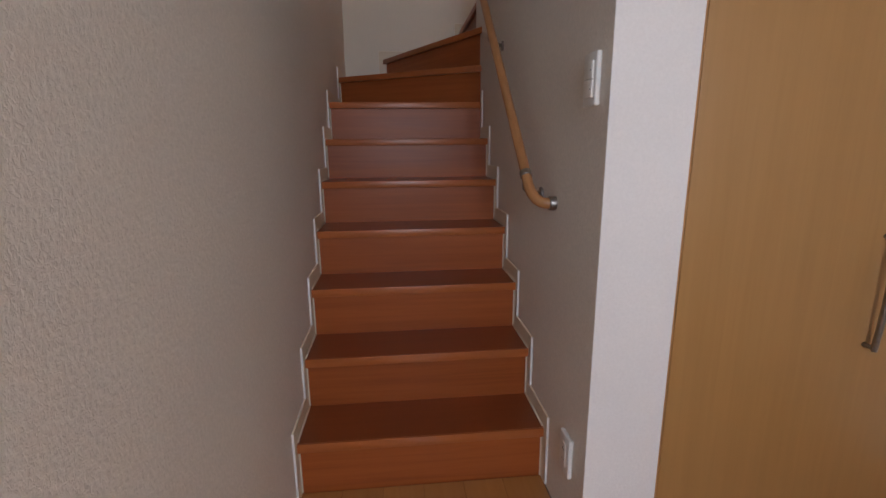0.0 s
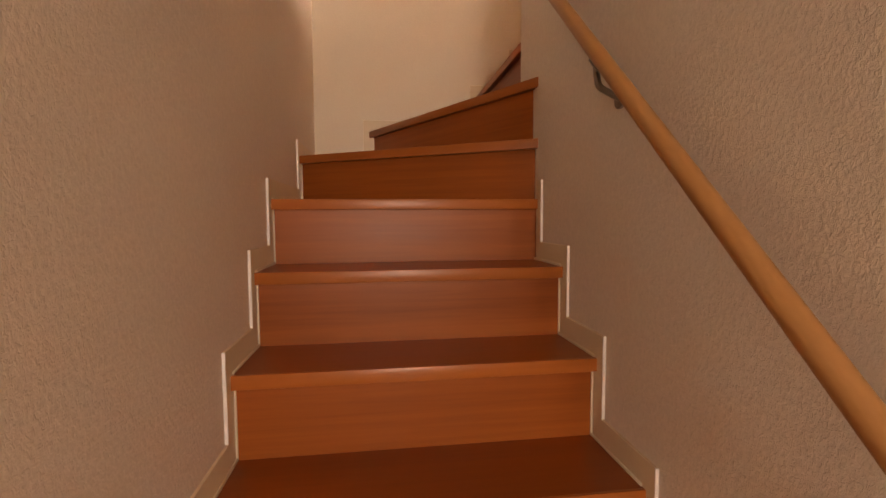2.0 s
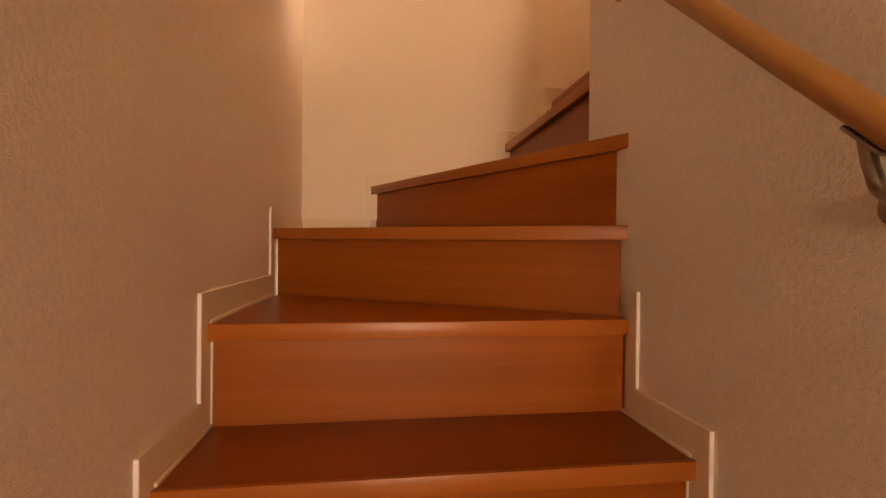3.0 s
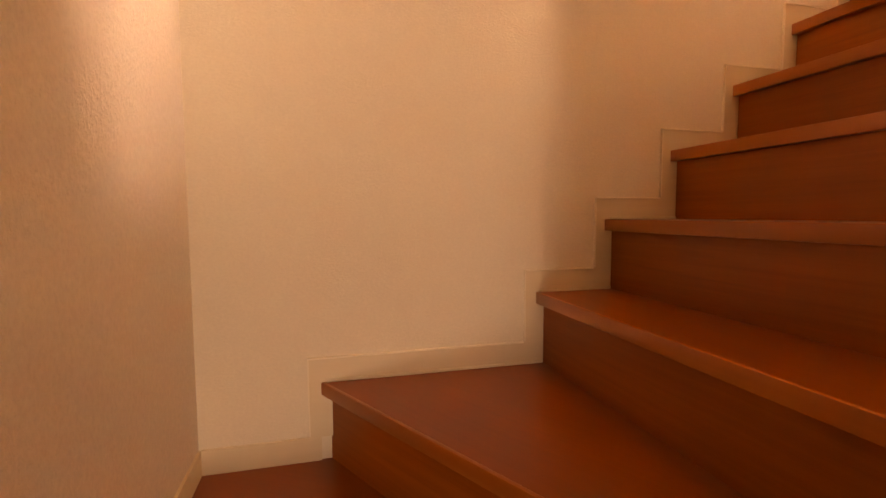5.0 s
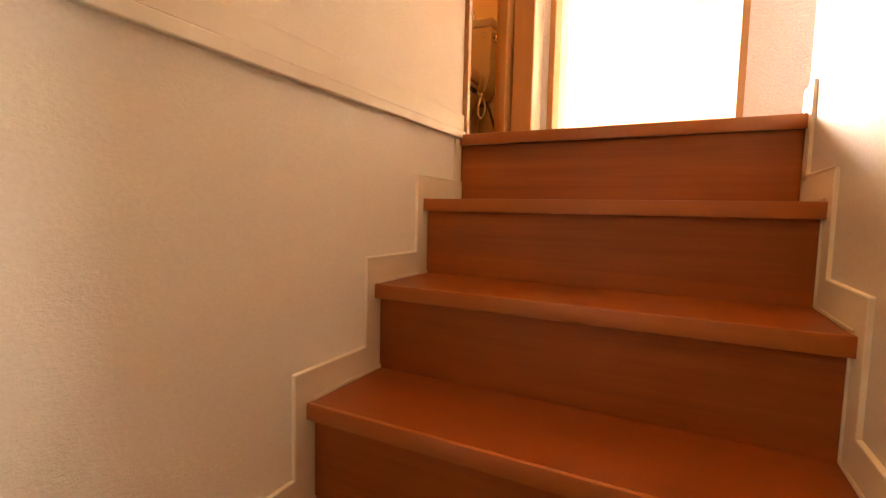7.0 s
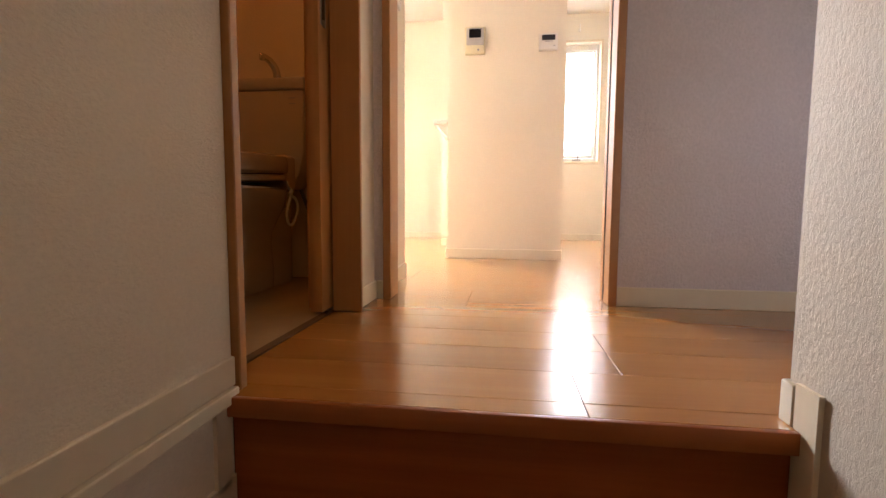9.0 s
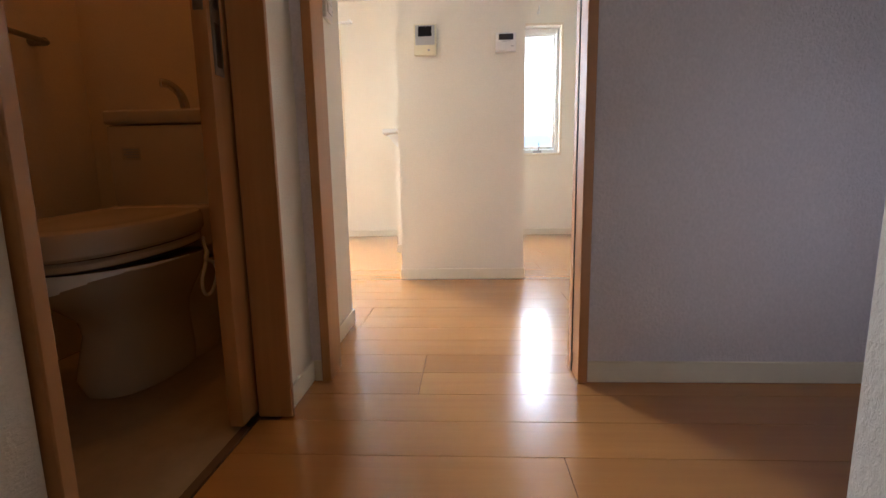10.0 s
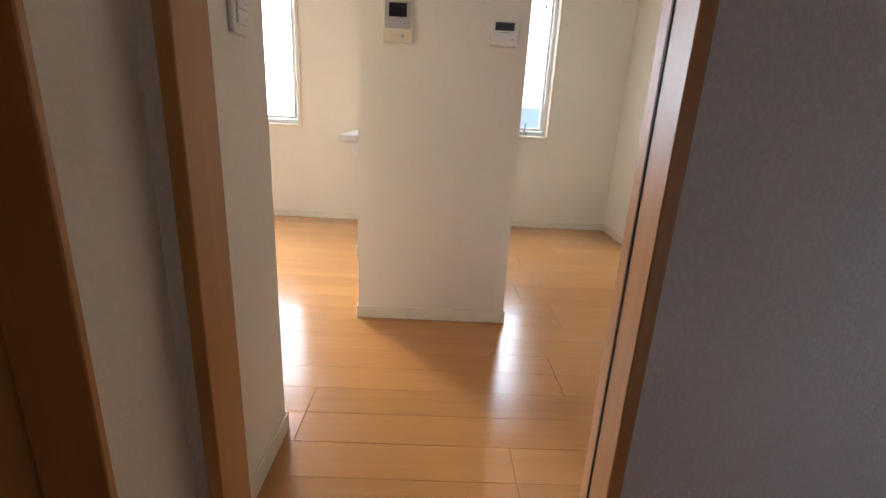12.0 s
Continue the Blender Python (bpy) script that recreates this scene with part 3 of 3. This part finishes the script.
def bend(p, q, r, n=8):
    """Points of a quarter turn from p to q round the corner r."""
    p, q, r = Vector(p), Vector(q), Vector(r)
    return [(1 - t) ** 2 * p + 2 * t * (1 - t) * r + t * t * q for t in [i / n for i in range(n + 1)]]


low = [p0, p0 - slope * 0.035] + bend(p0 - slope * 0.045, (HX + 0.045, 0.008, 0.936), (HX + 0.004, 0.018, 0.934)) + [Vector((RX - 0.006, 0.006, 0.936))]
part("elbow", tube_bm(low, 0.0162, 20), RAILW, rail)
top_e = [p1, p1 + slope * 0.02] + bend(p1 + slope * 0.028, (HX + 0.045, 1.345, 2.184), (HX + 0.004, 1.343, 2.182)) + [Vector((RX - 0.006, 1.346, 2.185))]
part("elbow", tube_bm(top_e, 0.0162, 20), RAILW, rail)
for c in (p0, p1):
    part("collar", tube_bm([c - slope * 0.011, c - slope * 0.009, c + slope * 0.009, c + slope * 0.011], 0.02, 20, [0.0172, 0.0192, 0.0192, 0.0172]), STEEL, rail, "metal joint collar")
for e in (Vector((RX, 0.006, 0.936)), Vector((RX, 1.346, 2.185))):
    part("end_cap", tube_bm([e - Vector((0.020, 0, 0)), e - Vector((0.018, 0, 0)), e - Vector((0.002, 0, 0)), e], 0.02, 20, [0.0195, 0.021, 0.021, 0.021]), STEEL, rail, "metal end cap")
for y in (0.108, 0.712, 1.250):
    c = Vector((HX, y, 1.016 + (y - 0.100) * 0.9329))
    n = Vector((0, -slope.z, slope.y))
    under_p = c - n * 0.0185
    elbow = under_p + Vector((0, -0.010, -0.044))
    foot = Vector((RX - 0.004, y + 0.030, under_p.z - 0.058))
    br = part("bracket", tube_bm([under_p, under_p + Vector((0, -0.004, -0.022))] + bend(under_p + Vector((0, -0.008, -0.034)), elbow + (foot - elbow) * 0.25, elbow, 6) + [foot], 0.0068, 12), STEEL, rail, "metal wall bracket")
    part("flange", cyl_bm((RX - 0.006, foot.y, foot.z), (RX, foot.y, foot.z), 0.021, 24, bevel=0.0015), STEEL, br)
    sp = box_bm(-0.008, -0.024, -0.002, 0.008, 0.024, 0.002, 0.0008, 1)
    sp.transform(Matrix.Translation(under_p) @ Matrix.Rotation(math.atan2(slope.z, slope.y), 4, "X"))
    part("saddle", sp, STEEL, br)

# ---- switches and sockets ----


def plate(name, label, m, rockers, socket=False):
    """A wall plate facing local -y, 70 by 120 mm."""
    e = empty(name, label, "switch" if not socket else "socket")
    part("cover", box_bm(-0.036, -0.013, -0.060, 0.036, 0.0, 0.060, 0.004, 3), PLASTIC, e)
    if socket:
        part("insert", box_bm(-0.013, -0.015, -0.034, 0.013, -0.012, 0.034, 0.001, 1), PLASTIC, e)
        for z in (-0.016, 0.016):
            for x in (-0.005, 0.005):
                part("slot", box_bm(x - 0.0008, -0.0154, z - 0.004, x + 0.0008, -0.0145, z + 0.004), BLACK, e)
    for i in range(rockers):
        h = 0.084 / rockers
        z1 = 0.042 - i * h
        rb = box_bm(-0.024, -0.0175, z1 - h + 0.001, 0.024, -0.012, z1 - 0.001, 0.0015, 2)
        rk = part("rocker", rb, PLASTIC, e)
        part("mark", box_bm(0.012, -0.0180, z1 - h * 0.58, 0.020, -0.0174, z1 - h * 0.5), PRINT, rk)
    e.matrix_world = m
    return e


plate("light_switch", "white two-rocker light switch by the stair foot", pose(RX, -0.226, 1.252, 0, 0, -90), 2)
plate("wall_socket", "white wall socket low by the stair foot", pose(RX, -0.196, 0.243, 0, 0, -90), 0, True)
plate("light_switch", "white three-rocker switch beside the toilet door", pose(2.592, WY, ZU + 1.126), 3)
plate("light_switch", "white three-rocker switch inside the living room door", pose(2.985, WY, ZU + 1.112), 3)

# ---- intercom and heater remote on the column ----
ic = empty("intercom", "ivory video intercom with small dark screen", "intercom")
part("body", box_bm(XC - 0.022, 1.943, ZU + 1.168, XC, 2.057, ZU + 1.319, 0.005, 3), IVORY, ic)
part("speaker_panel", box_bm(XC - 0.0245, 1.951, ZU + 1.218, XC - 0.021, 2.049, ZU + 1.312, 0.001, 1), GREYP, ic, "grey front panel")
part("screen", box_bm(XC - 0.0262, 1.966, ZU + 1.258, XC - 0.0240, 2.034, ZU + 1.306, 0.0006, 1), SCREEN, ic, "dark screen")
for i in range(3):
    part("button", box_bm(XC - 0.0245, 1.976 + i * 0.018, ZU + 1.188, XC - 0.021, 1.987 + i * 0.018, ZU + 1.197, 0.001, 1), IVORY if i else PRINT, ic)
th = empty("heater_remote", "white water heater remote with dark display", "remote panel")
part("body", box_bm(XC - 0.020, 1.540, ZU + 1.176, XC, 1.643, ZU + 1.267, 0.004, 3), PLASTIC, th)
part("display", box_bm(XC - 0.0215, 1.555, ZU + 1.231, XC - 0.019, 1.628, ZU + 1.260, 0.0005, 1), SCREEN, th, "dark display strip")
part("flap", box_bm(XC - 0.0225, 1.546, ZU + 1.180, XC - 0.019, 1.637, ZU + 1.221, 0.0012, 2), PLASTIC, th)
part("mark", box_bm(XC - 0.0230, 1.554, ZU + 1.198, XC - 0.0222, 1.566, ZU + 1.202), PRINT, th)
part("mark", box_bm(XC - 0.0220, 1.570, ZU + 1.2235, XC - 0.0196, 1.610, ZU + 1.2265), PRINT, th)

# ---- counter ledge ----
lg = empty("counter_ledge", "white counter ledge on the low kitchen wall", "counter")
part("top", box_bm(XC + 0.003, 2.1555, ZU + 0.785, 4.849, 2.240, ZU + 0.812, 0.006, 3), COUNTER, lg)
part("top_rear", box_bm(XC + 0.1205, 1.50, ZU + 0.785, 4.849, 2.1552, ZU + 0.812, 0.003, 2), COUNTER, lg)
part("apron", box_bm(XC + 0.121, 1.505, ZU + 0.765, 4.849, 2.172, ZU + 0.785), COUNTER, lg)
for x in (XC + 0.03, 4.55):
    part("support", prism_bm([(2.1555 if x < 4 else 2.1685, ZU + 0.785), (2.222, ZU + 0.785), (2.215, ZU + 0.775), (2.170, ZU + 0.722), (2.1555 if x < 4 else 2.1685, ZU + 0.715)], "x", x, x + 0.025), COUNTER, lg, "white triangular bracket")

# ---- ceiling lamps ----
GLOW = bpy.data.materials.new("lamp_diffuser")
GLOW.use_nodes = True
gb = GLOW.node_tree.nodes["Principled BSDF"]
gb.inputs["Emission Color"].default_value = (1.0, 0.62, 0.30, 1)
gb.inputs["Emission Strength"].default_value = 2.0
for (x, y, z), rad in ((STAIR_LAMP, 0.13), (WC_LAMP, 0.11)):
    cl = empty("ceiling_lamp", "round white ceiling lamp with warm glowing diffuser", "lamp", "ceiling lamps")
    part("base", cyl_bm((x, y, TOP - 0.03), (x, y, TOP), rad, 40, bevel=0.004), PLASTIC, cl)
    part("diffuser", tube_bm([(x, y, TOP - 0.03), (x, y, TOP - 0.06), (x, y, TOP - 0.075), (x, y, TOP - 0.082)], rad, 40, [rad * 0.96, rad * 0.94, rad * 0.8, rad * 0.45]), GLOW, cl, "warm glowing diffuser")

# ---- windows ----


def window(name, w, label, handle):
    y0, y1, z0, z1 = w
    e = empty(name, label, "window", kind="structure")
    t = 0.022
    for n, b in (("sill", (XB - 0.012, y0 - t, z0 - t, XB + 0.14, y1 + t, z0)), ("casing_head", (XB - 0.012, y0 - t, z1, XB + 0.14, y1 + t, z1 + t)),
                 ("casing_side", (XB - 0.012, y0 - t, z0 + 0.0005, XB + 0.14, y0, z1 - 0.0005)), ("casing_side", (XB - 0.012, y1, z0 + 0.0005, XB + 0.14, y1 + t, z1 - 0.0005))):
        x0, a, c, x1, b2, d = b
        # only the part that stands proud of the opening is a board; it lines the reveal
        part(n, box_bm(x0, a, c, XB - 0.0005, b2, d, 0.002, 1), SKIRT, e)
    for n, b in (("frame", (y0, y0 + 0.028, z0, z1)), ("frame", (y1 - 0.028, y1, z0, z1)), ("frame", (y0 + 0.028, y1 - 0.028, z1 - 0.05, z1)), ("frame", (y0 + 0.028, y1 - 0.028, z0, z0 + 0.035))):
        part(n, box_bm(XB + 0.07, b[0], b[2], XB + 0.12, b[1], b[3], 0.002, 1), ALU, e)
    sy0, sy1, sz0, sz1 = y0 + 0.032, y1 - 0.032, z0 + 0.039, z1 - 0.054
    for b in ((sy0, sy0 + 0.022, sz0, sz1), (sy1 - 0.022, sy1, sz0, sz1), (sy0 + 0.022, sy1 - 0.022, sz1 - 0.02, sz1), (sy0 + 0.022, sy1 - 0.022, sz0, sz0 + 0.024)):
        part("sash", box_bm(XB + 0.062, b[0], b[2], XB + 0.098, b[1], b[3], 0.003, 1), ALU, e)
    pane = part("pane", box_bm(XB + 0.082, sy0 + 0.02, sz0 + 0.02, XB + 0.086, sy1 - 0.02, sz1 - 0.018), GLASS, e)
    pane.visible_shadow = False
    part("sticker", box_bm(XB + 0.0805, sy0 + 0.05, sz1 - 0.10, XB + 0.0815, sy0 + 0.07, sz1 - 0.07), PRINT, pane, "small grey sticker")
    if handle:
        ym = (y0 + y1) / 2
        hb = part("operator", box_bm(XB + 0.045, ym - 0.03, z0 + 0.004, XB + 0.072, ym + 0.05, z0 + 0.026, 0.004, 2), STEEL, e, "grey metal operator")
        part("lever", tube_bm([(XB + 0.05, ym - 0.0, z0 + 0.02), (XB + 0.045, ym - 0.006, z0 + 0.055), (XB + 0.04, ym - 0.004, z0 + 0.10)], 0.006, 10), STEEL, hb)
        part("maker_plate", box_bm(XB + 0.058, y0 + 0.05, z0 + 0.042, XB + 0.0625, y0 + 0.10, z0 + 0.052), PRINT, e)
    return e


window("window_1", W1, "narrow white casement window with wooden trim", True)
window("window_2", W2, "bright white window with wooden trim", True)
hk = empty("curtain_hook", "small white hook above the window", "hook")
part("base", cyl_bm((XB - 0.006, 1.144, 4.830), (XB, 1.144, 4.830), 0.016, 20, bevel=0.002), PLASTIC, hk)
part("hook", tube_bm([(XB - 0.004, 1.144, 4.835), (XB - 0.03, 1.144, 4.835), (XB - 0.04, 1.144, 4.850), (XB - 0.04, 1.144, 4.872)], 0.006, 10), PLASTIC, hk)
rl = empty("curtain_rail", "white curtain rail over the window", "curtain rail")
part("track", box_bm(XB - 0.065, 2.80, 4.775, XB - 0.045, 4.08, 4.795, 0.003, 2), PLASTIC, rl)
for y in (2.83, 3.45, 4.05):
    part("support", box_bm(XB - 0.06, y - 0.012, 4.795, XB, y + 0.012, 4.81, 0.002, 1), PLASTIC, rl)
for i in range(5):
    part("runner", tube_bm([(XB - 0.055, 2.82 + i * 0.022, 4.776), (XB - 0.055, 2.82 + i * 0.022, 4.760), (XB - 0.055, 2.826 + i * 0.022, 4.752), (XB - 0.055, 2.832 + i * 0.022, 4.758)], 0.003, 8), PLASTIC, rl)

# ---- toilet ----
TY = 2.755
wc = empty("toilet", "ivory toilet with cistern, closed lid, paper band and cord", "toilet")


def loft(rings):
    bm = bmesh.new()
    vs = [[bm.verts.new(p) for p in r] for r in rings]
    n = len(vs[0])
    for a, b in zip(vs, vs[1:]):
        for i in range(n):
            bm.faces.new((a[i], a[(i + 1) % n], b[(i + 1) % n], b[i]))
    bm.faces.new(vs[0])
    bm.faces.new(vs[-1])
    bmesh.ops.recalc_face_normals(bm, faces=bm.faces[:])
    return bm


def egg(x_back, x_tip, half, z, n=40, square=0.75):
    """An egg-shaped ring: squarish at the back, round at the tip, which points to -x."""
    pts = []
    xm = x_back - (x_back - x_tip) * 0.42
    for i in range(n):
        a = 2 * math.pi * i / n
        c, s = math.cos(a), math.sin(a)
        if c > 0:
            x = xm + (x_back - xm) * abs(c) ** 0.55
        else:
            x = xm - (xm - x_tip) * abs(c) ** 0.95
        pts.append((x, TY + half * (1 - 0.22 * max(c, 0.0)) * math.copysign(abs(s) ** square, s), z))
    return pts


Z = ZU
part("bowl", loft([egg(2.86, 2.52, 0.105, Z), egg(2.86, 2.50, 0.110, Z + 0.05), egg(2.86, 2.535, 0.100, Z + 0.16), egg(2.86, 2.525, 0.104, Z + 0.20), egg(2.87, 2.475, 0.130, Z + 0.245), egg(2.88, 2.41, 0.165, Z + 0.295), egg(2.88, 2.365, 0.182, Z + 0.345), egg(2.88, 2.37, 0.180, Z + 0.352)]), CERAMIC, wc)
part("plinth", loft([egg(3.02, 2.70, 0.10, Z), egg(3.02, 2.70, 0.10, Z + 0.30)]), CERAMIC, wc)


def sloped(bm):
    """Raises a ring towards the hinge, as the closed seat and lid lie."""
    for v in bm.verts:
        v.co.z += 0.035 * max(v.co.x - 2.36, 0) / 0.52
    return bm


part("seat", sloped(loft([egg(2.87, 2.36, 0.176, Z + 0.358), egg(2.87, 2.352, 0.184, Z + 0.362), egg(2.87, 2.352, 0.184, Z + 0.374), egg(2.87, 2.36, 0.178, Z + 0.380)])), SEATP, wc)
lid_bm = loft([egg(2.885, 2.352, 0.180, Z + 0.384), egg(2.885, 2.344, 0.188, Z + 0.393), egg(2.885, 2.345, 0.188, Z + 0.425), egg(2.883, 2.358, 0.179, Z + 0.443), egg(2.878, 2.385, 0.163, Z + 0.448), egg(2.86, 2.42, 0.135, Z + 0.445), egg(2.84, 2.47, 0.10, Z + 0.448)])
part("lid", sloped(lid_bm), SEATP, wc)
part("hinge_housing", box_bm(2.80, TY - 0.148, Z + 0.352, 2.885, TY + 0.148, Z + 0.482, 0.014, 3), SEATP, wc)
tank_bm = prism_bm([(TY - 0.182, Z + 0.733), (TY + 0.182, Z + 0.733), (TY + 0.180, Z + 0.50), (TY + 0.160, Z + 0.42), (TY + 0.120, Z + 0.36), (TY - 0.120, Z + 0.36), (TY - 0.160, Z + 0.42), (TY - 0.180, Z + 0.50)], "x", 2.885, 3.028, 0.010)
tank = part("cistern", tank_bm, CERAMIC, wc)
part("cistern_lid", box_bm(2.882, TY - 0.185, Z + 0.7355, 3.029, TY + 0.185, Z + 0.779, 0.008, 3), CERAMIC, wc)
part("spout", tube_bm([(2.93, TY - 0.060, Z + 0.77), (2.928, TY - 0.058, Z + 0.80)] + bend((2.926, TY - 0.054, Z + 0.82), (2.895, TY - 0.024, Z + 0.858), (2.918, TY - 0.042, Z + 0.852), 6), 0.0125, 16, [0.015, 0.0145] + [0.014 - 0.0003 * i for i in range(7)]), CHROME, wc, "chrome spout")
part("spout_tip", cyl_bm((2.899, TY - 0.028, Z + 0.857), (2.884, TY - 0.014, Z + 0.857), 0.0135, 16, bevel=0.002), CHROME, wc)
lever = part("flush_lever", cyl_bm((2.915, TY - 0.196, Z + 0.690), (2.915, TY - 0.178, Z + 0.690), 0.015, 18, bevel=0.002), CHROME, wc, "chrome flush lever")
part("grip", tube_bm([(2.915, TY - 0.196, Z + 0.690), (2.905, TY - 0.202, Z + 0.684), (2.894, TY - 0.204, Z + 0.664), (2.888, TY - 0.204, Z + 0.645)], 0.007, 12, [0.008, 0.008, 0.007, 0.0075]), CHROME, lever)
lab = part("label_sheet", box_bm(2.8838, TY + 0.075, Z + 0.625, 2.8852, TY + 0.135, Z + 0.665), SEATP, tank, "printed instruction sticker")
for i in range(4):
    part("print_bar", box_bm(2.8832, TY + 0.08, Z + 0.632 + i * 0.008, 2.8840, TY + 0.12 + 0.01 * (i % 2), Z + 0.635 + i * 0.008), PRINT, lab)
for i in range(2):
    part("print_bar", box_bm(2.8838, TY - 0.15, Z + 0.68 + i * 0.02, 2.8852, TY - 0.125, Z + 0.683 + i * 0.02), PRINT, tank)


def paper_band(z_top, segments=28):
    """A paper band caught under the seat, hanging unevenly over the rim of the bowl."""
    bm = bmesh.new()
    rows = []
    for out in (0.003, 0.0045):
        ring = egg(2.88, 2.362, 0.184, 0.0, 80)
        line = []
        for i in range(segments + 1):
            u = i / segments
            x, y, _ = ring[38 + round(u * 22)]
            drop = 0.004 + 0.050 * max(0.0, 1 - u * 1.6) ** 0.9 + 0.003 * math.sin(u * 11)
            d = Vector((x - 2.62, y - TY, 0)).normalized() * (out + 0.006 * (1 - u))
            line.append((bm.verts.new((x + d.x, y + d.y, z_top)), bm.verts.new((x + d.x * 1.6, y + d.y * 1.6, z_top - drop))))
        rows.append(line)
    for i in range(segments):
        for line, flip in ((rows[0], 1), (rows[1], 0)):
            q = (line[i][0], line[i + 1][0], line[i + 1][1], line[i][1])
            bm.faces.new(q[::-1] if flip else q)
        for k in (0, 1):
            bm.faces.new((rows[0][i][k], rows[0][i + 1][k], rows[1][i + 1][k], rows[1][i][k]))
    for i in (0, segments):
        bm.faces.new((rows[0][i][0], rows[0][i][1], rows[1][i][1], rows[1][i][0]))
    bmesh.ops.recalc_face_normals(bm, faces=bm.faces[:])
    return bm


part("paper_band", paper_band(Z + 0.356), PLASTIC, wc, "white paper band under the seat")
# black ring drawn as the shade in the gaps under seat and lid
part("gap_shade", sloped(loft([egg(2.868, 2.372, 0.172, Z + 0.352), egg(2.868, 2.372, 0.172, Z + 0.388)])), BLACK, wc)
cord_pts = [Vector(p) for p in ((2.81, TY - 0.146, Z + 0.385), (2.77, TY - 0.172, Z + 0.362), (2.72, TY - 0.205, Z + 0.352), (2.70, TY - 0.212, Z + 0.335), (2.735, TY - 0.215, Z + 0.318), (2.745, TY - 0.215, Z + 0.280),
                                     (2.715, TY - 0.212, Z + 0.236), (2.685, TY - 0.210, Z + 0.238), (2.680, TY - 0.208, Z + 0.275), (2.715, TY - 0.204, Z + 0.325), (2.74, TY - 0.20, Z + 0.356))]
dense = []
for i in range(len(cord_pts) - 1):
    a0, a1, a2, a3 = cord_pts[max(i - 1, 0)], cord_pts[i], cord_pts[i + 1], cord_pts[min(i + 2, len(cord_pts) - 1)]
    for j in range(6):
        t = j / 6
        dense.append(0.5 * ((2 * a1) + (a2 - a0) * t + (2 * a0 - 5 * a1 + 4 * a2 - a3) * t * t + (3 * a1 - a0 - 3 * a2 + a3) * t ** 3))
part("power_cord", tube_bm(dense, 0.0045, 8), PLASTIC, wc, "looped white power cord")
part("supply_hose", tube_bm(bend((2.92, TY - 0.15, Z + 0.36), (2.96, TY - 0.21, Z + 0.12), (2.90, TY - 0.22, Z + 0.2), 8), 0.007, 10), DARKMETAL, wc, "dark supply hose")
tb = empty("towel_bar", "metal towel bar on the toilet wall", "towel bar")
part("bar", cyl_bm((2.45, 3.055, Z + 0.975), (2.85, 3.055, Z + 0.975), 0.008, 16), STEEL, tb)
for x in (2.46, 2.84):
    part("post", cyl_bm((x, 3.052, Z + 0.975), (x, 3.1, Z + 0.975), 0.012, 16), STEEL, tb)

# ---- floorboards, upstairs and at the stair foot ----
up = empty("floor_upper", "glossy honey-brown boards with fine dark grooves", "floor", kind="structure")
seen = {}


def strip_mesh(length, width):
    key = (round(length, 3), round(width, 3))
    if key not in seen:
        bm = box_bm(0, 0, -0.006, key[1], key[0], 0.0)
        top_edges = [e for e in bm.edges if all(abs(v.co.z) < 1e-6 for v in e.verts)]
        bmesh.ops.bevel(bm, geom=top_edges, offset=0.0008, segments=1, affect="EDGES")
        me = bpy.data.meshes.new("floor_board")
        bm.to_mesh(me)
        bm.free()
        me.materials.append(FLOOR)
        seen[key] = me
    return seen[key]


def board(parent, x0, y0, w, l, z):
    ob = new("floor_board", strip_mesh(l, w))
    ob.location = (x0, y0, z)
    ob.parent = parent


SWD = 0.1335
joint_at = {0: 1.611, 1: 2.30, 2: 1.929, 3: 1.583, 4: 2.205, 5: 1.35}
for row in range(-1, 15):
    bx = 2.024 + row * 2 * SWD
    j = joint_at.get(row, 0.6 + 1.3 * random.random())
    cuts = [YR + 0.001] + [c for c in (j - 1.82, j, j + 1.82) if YR + 0.05 < c < YLV - 0.05] + [YLV - 0.001]
    for s in range(2):
        x0, x1 = max(bx + s * SWD, 1.8425), min(bx + (s + 1) * SWD, XB - 0.001)
        if x1 - x0 < 0.02:
            continue
        for c0, c1 in zip(cuts, cuts[1:]):
            # the hall strips stop at the toilet wall, the living room's run on
            pieces = [(c0, c1)]
            if x0 < XTB + 0.05:
                lim = WY + 0.05 if TD0 - 0.03 < x1 < TD1 else WY + 0.0
                pieces = [(c0, min(c1, lim))]
                if x1 < XE:
                    pieces = [(max(c0, RY), min(c1, lim))]
            for q0, q1 in pieces:
                if q1 - q0 > 0.02:
                    board(up, x0 + 0.0004, q0 + 0.0004, x1 - x0 - 0.0008, q1 - q0 - 0.0008, ZU)
low_f = empty("floor_entrance", "honey-brown wood boards at the stair foot", "floor", kind="structure")
for i in range(15):
    x0 = WX + 0.002 + i * SWD
    x1 = min(x0 + SWD, 1.999)
    j = -0.03 - (0.45 if i % 4 > 1 else 1.1)
    for y0, y1 in ((-3.4, j - 0.9), (j - 0.9, j), (j, 0.018 if x1 < RX + 0.05 else YC)):
        board(low_f, x0 + 0.0004, y0 + 0.0004, x1 - x0 - 0.0008, y1 - y0 - 0.0008, 0.0)
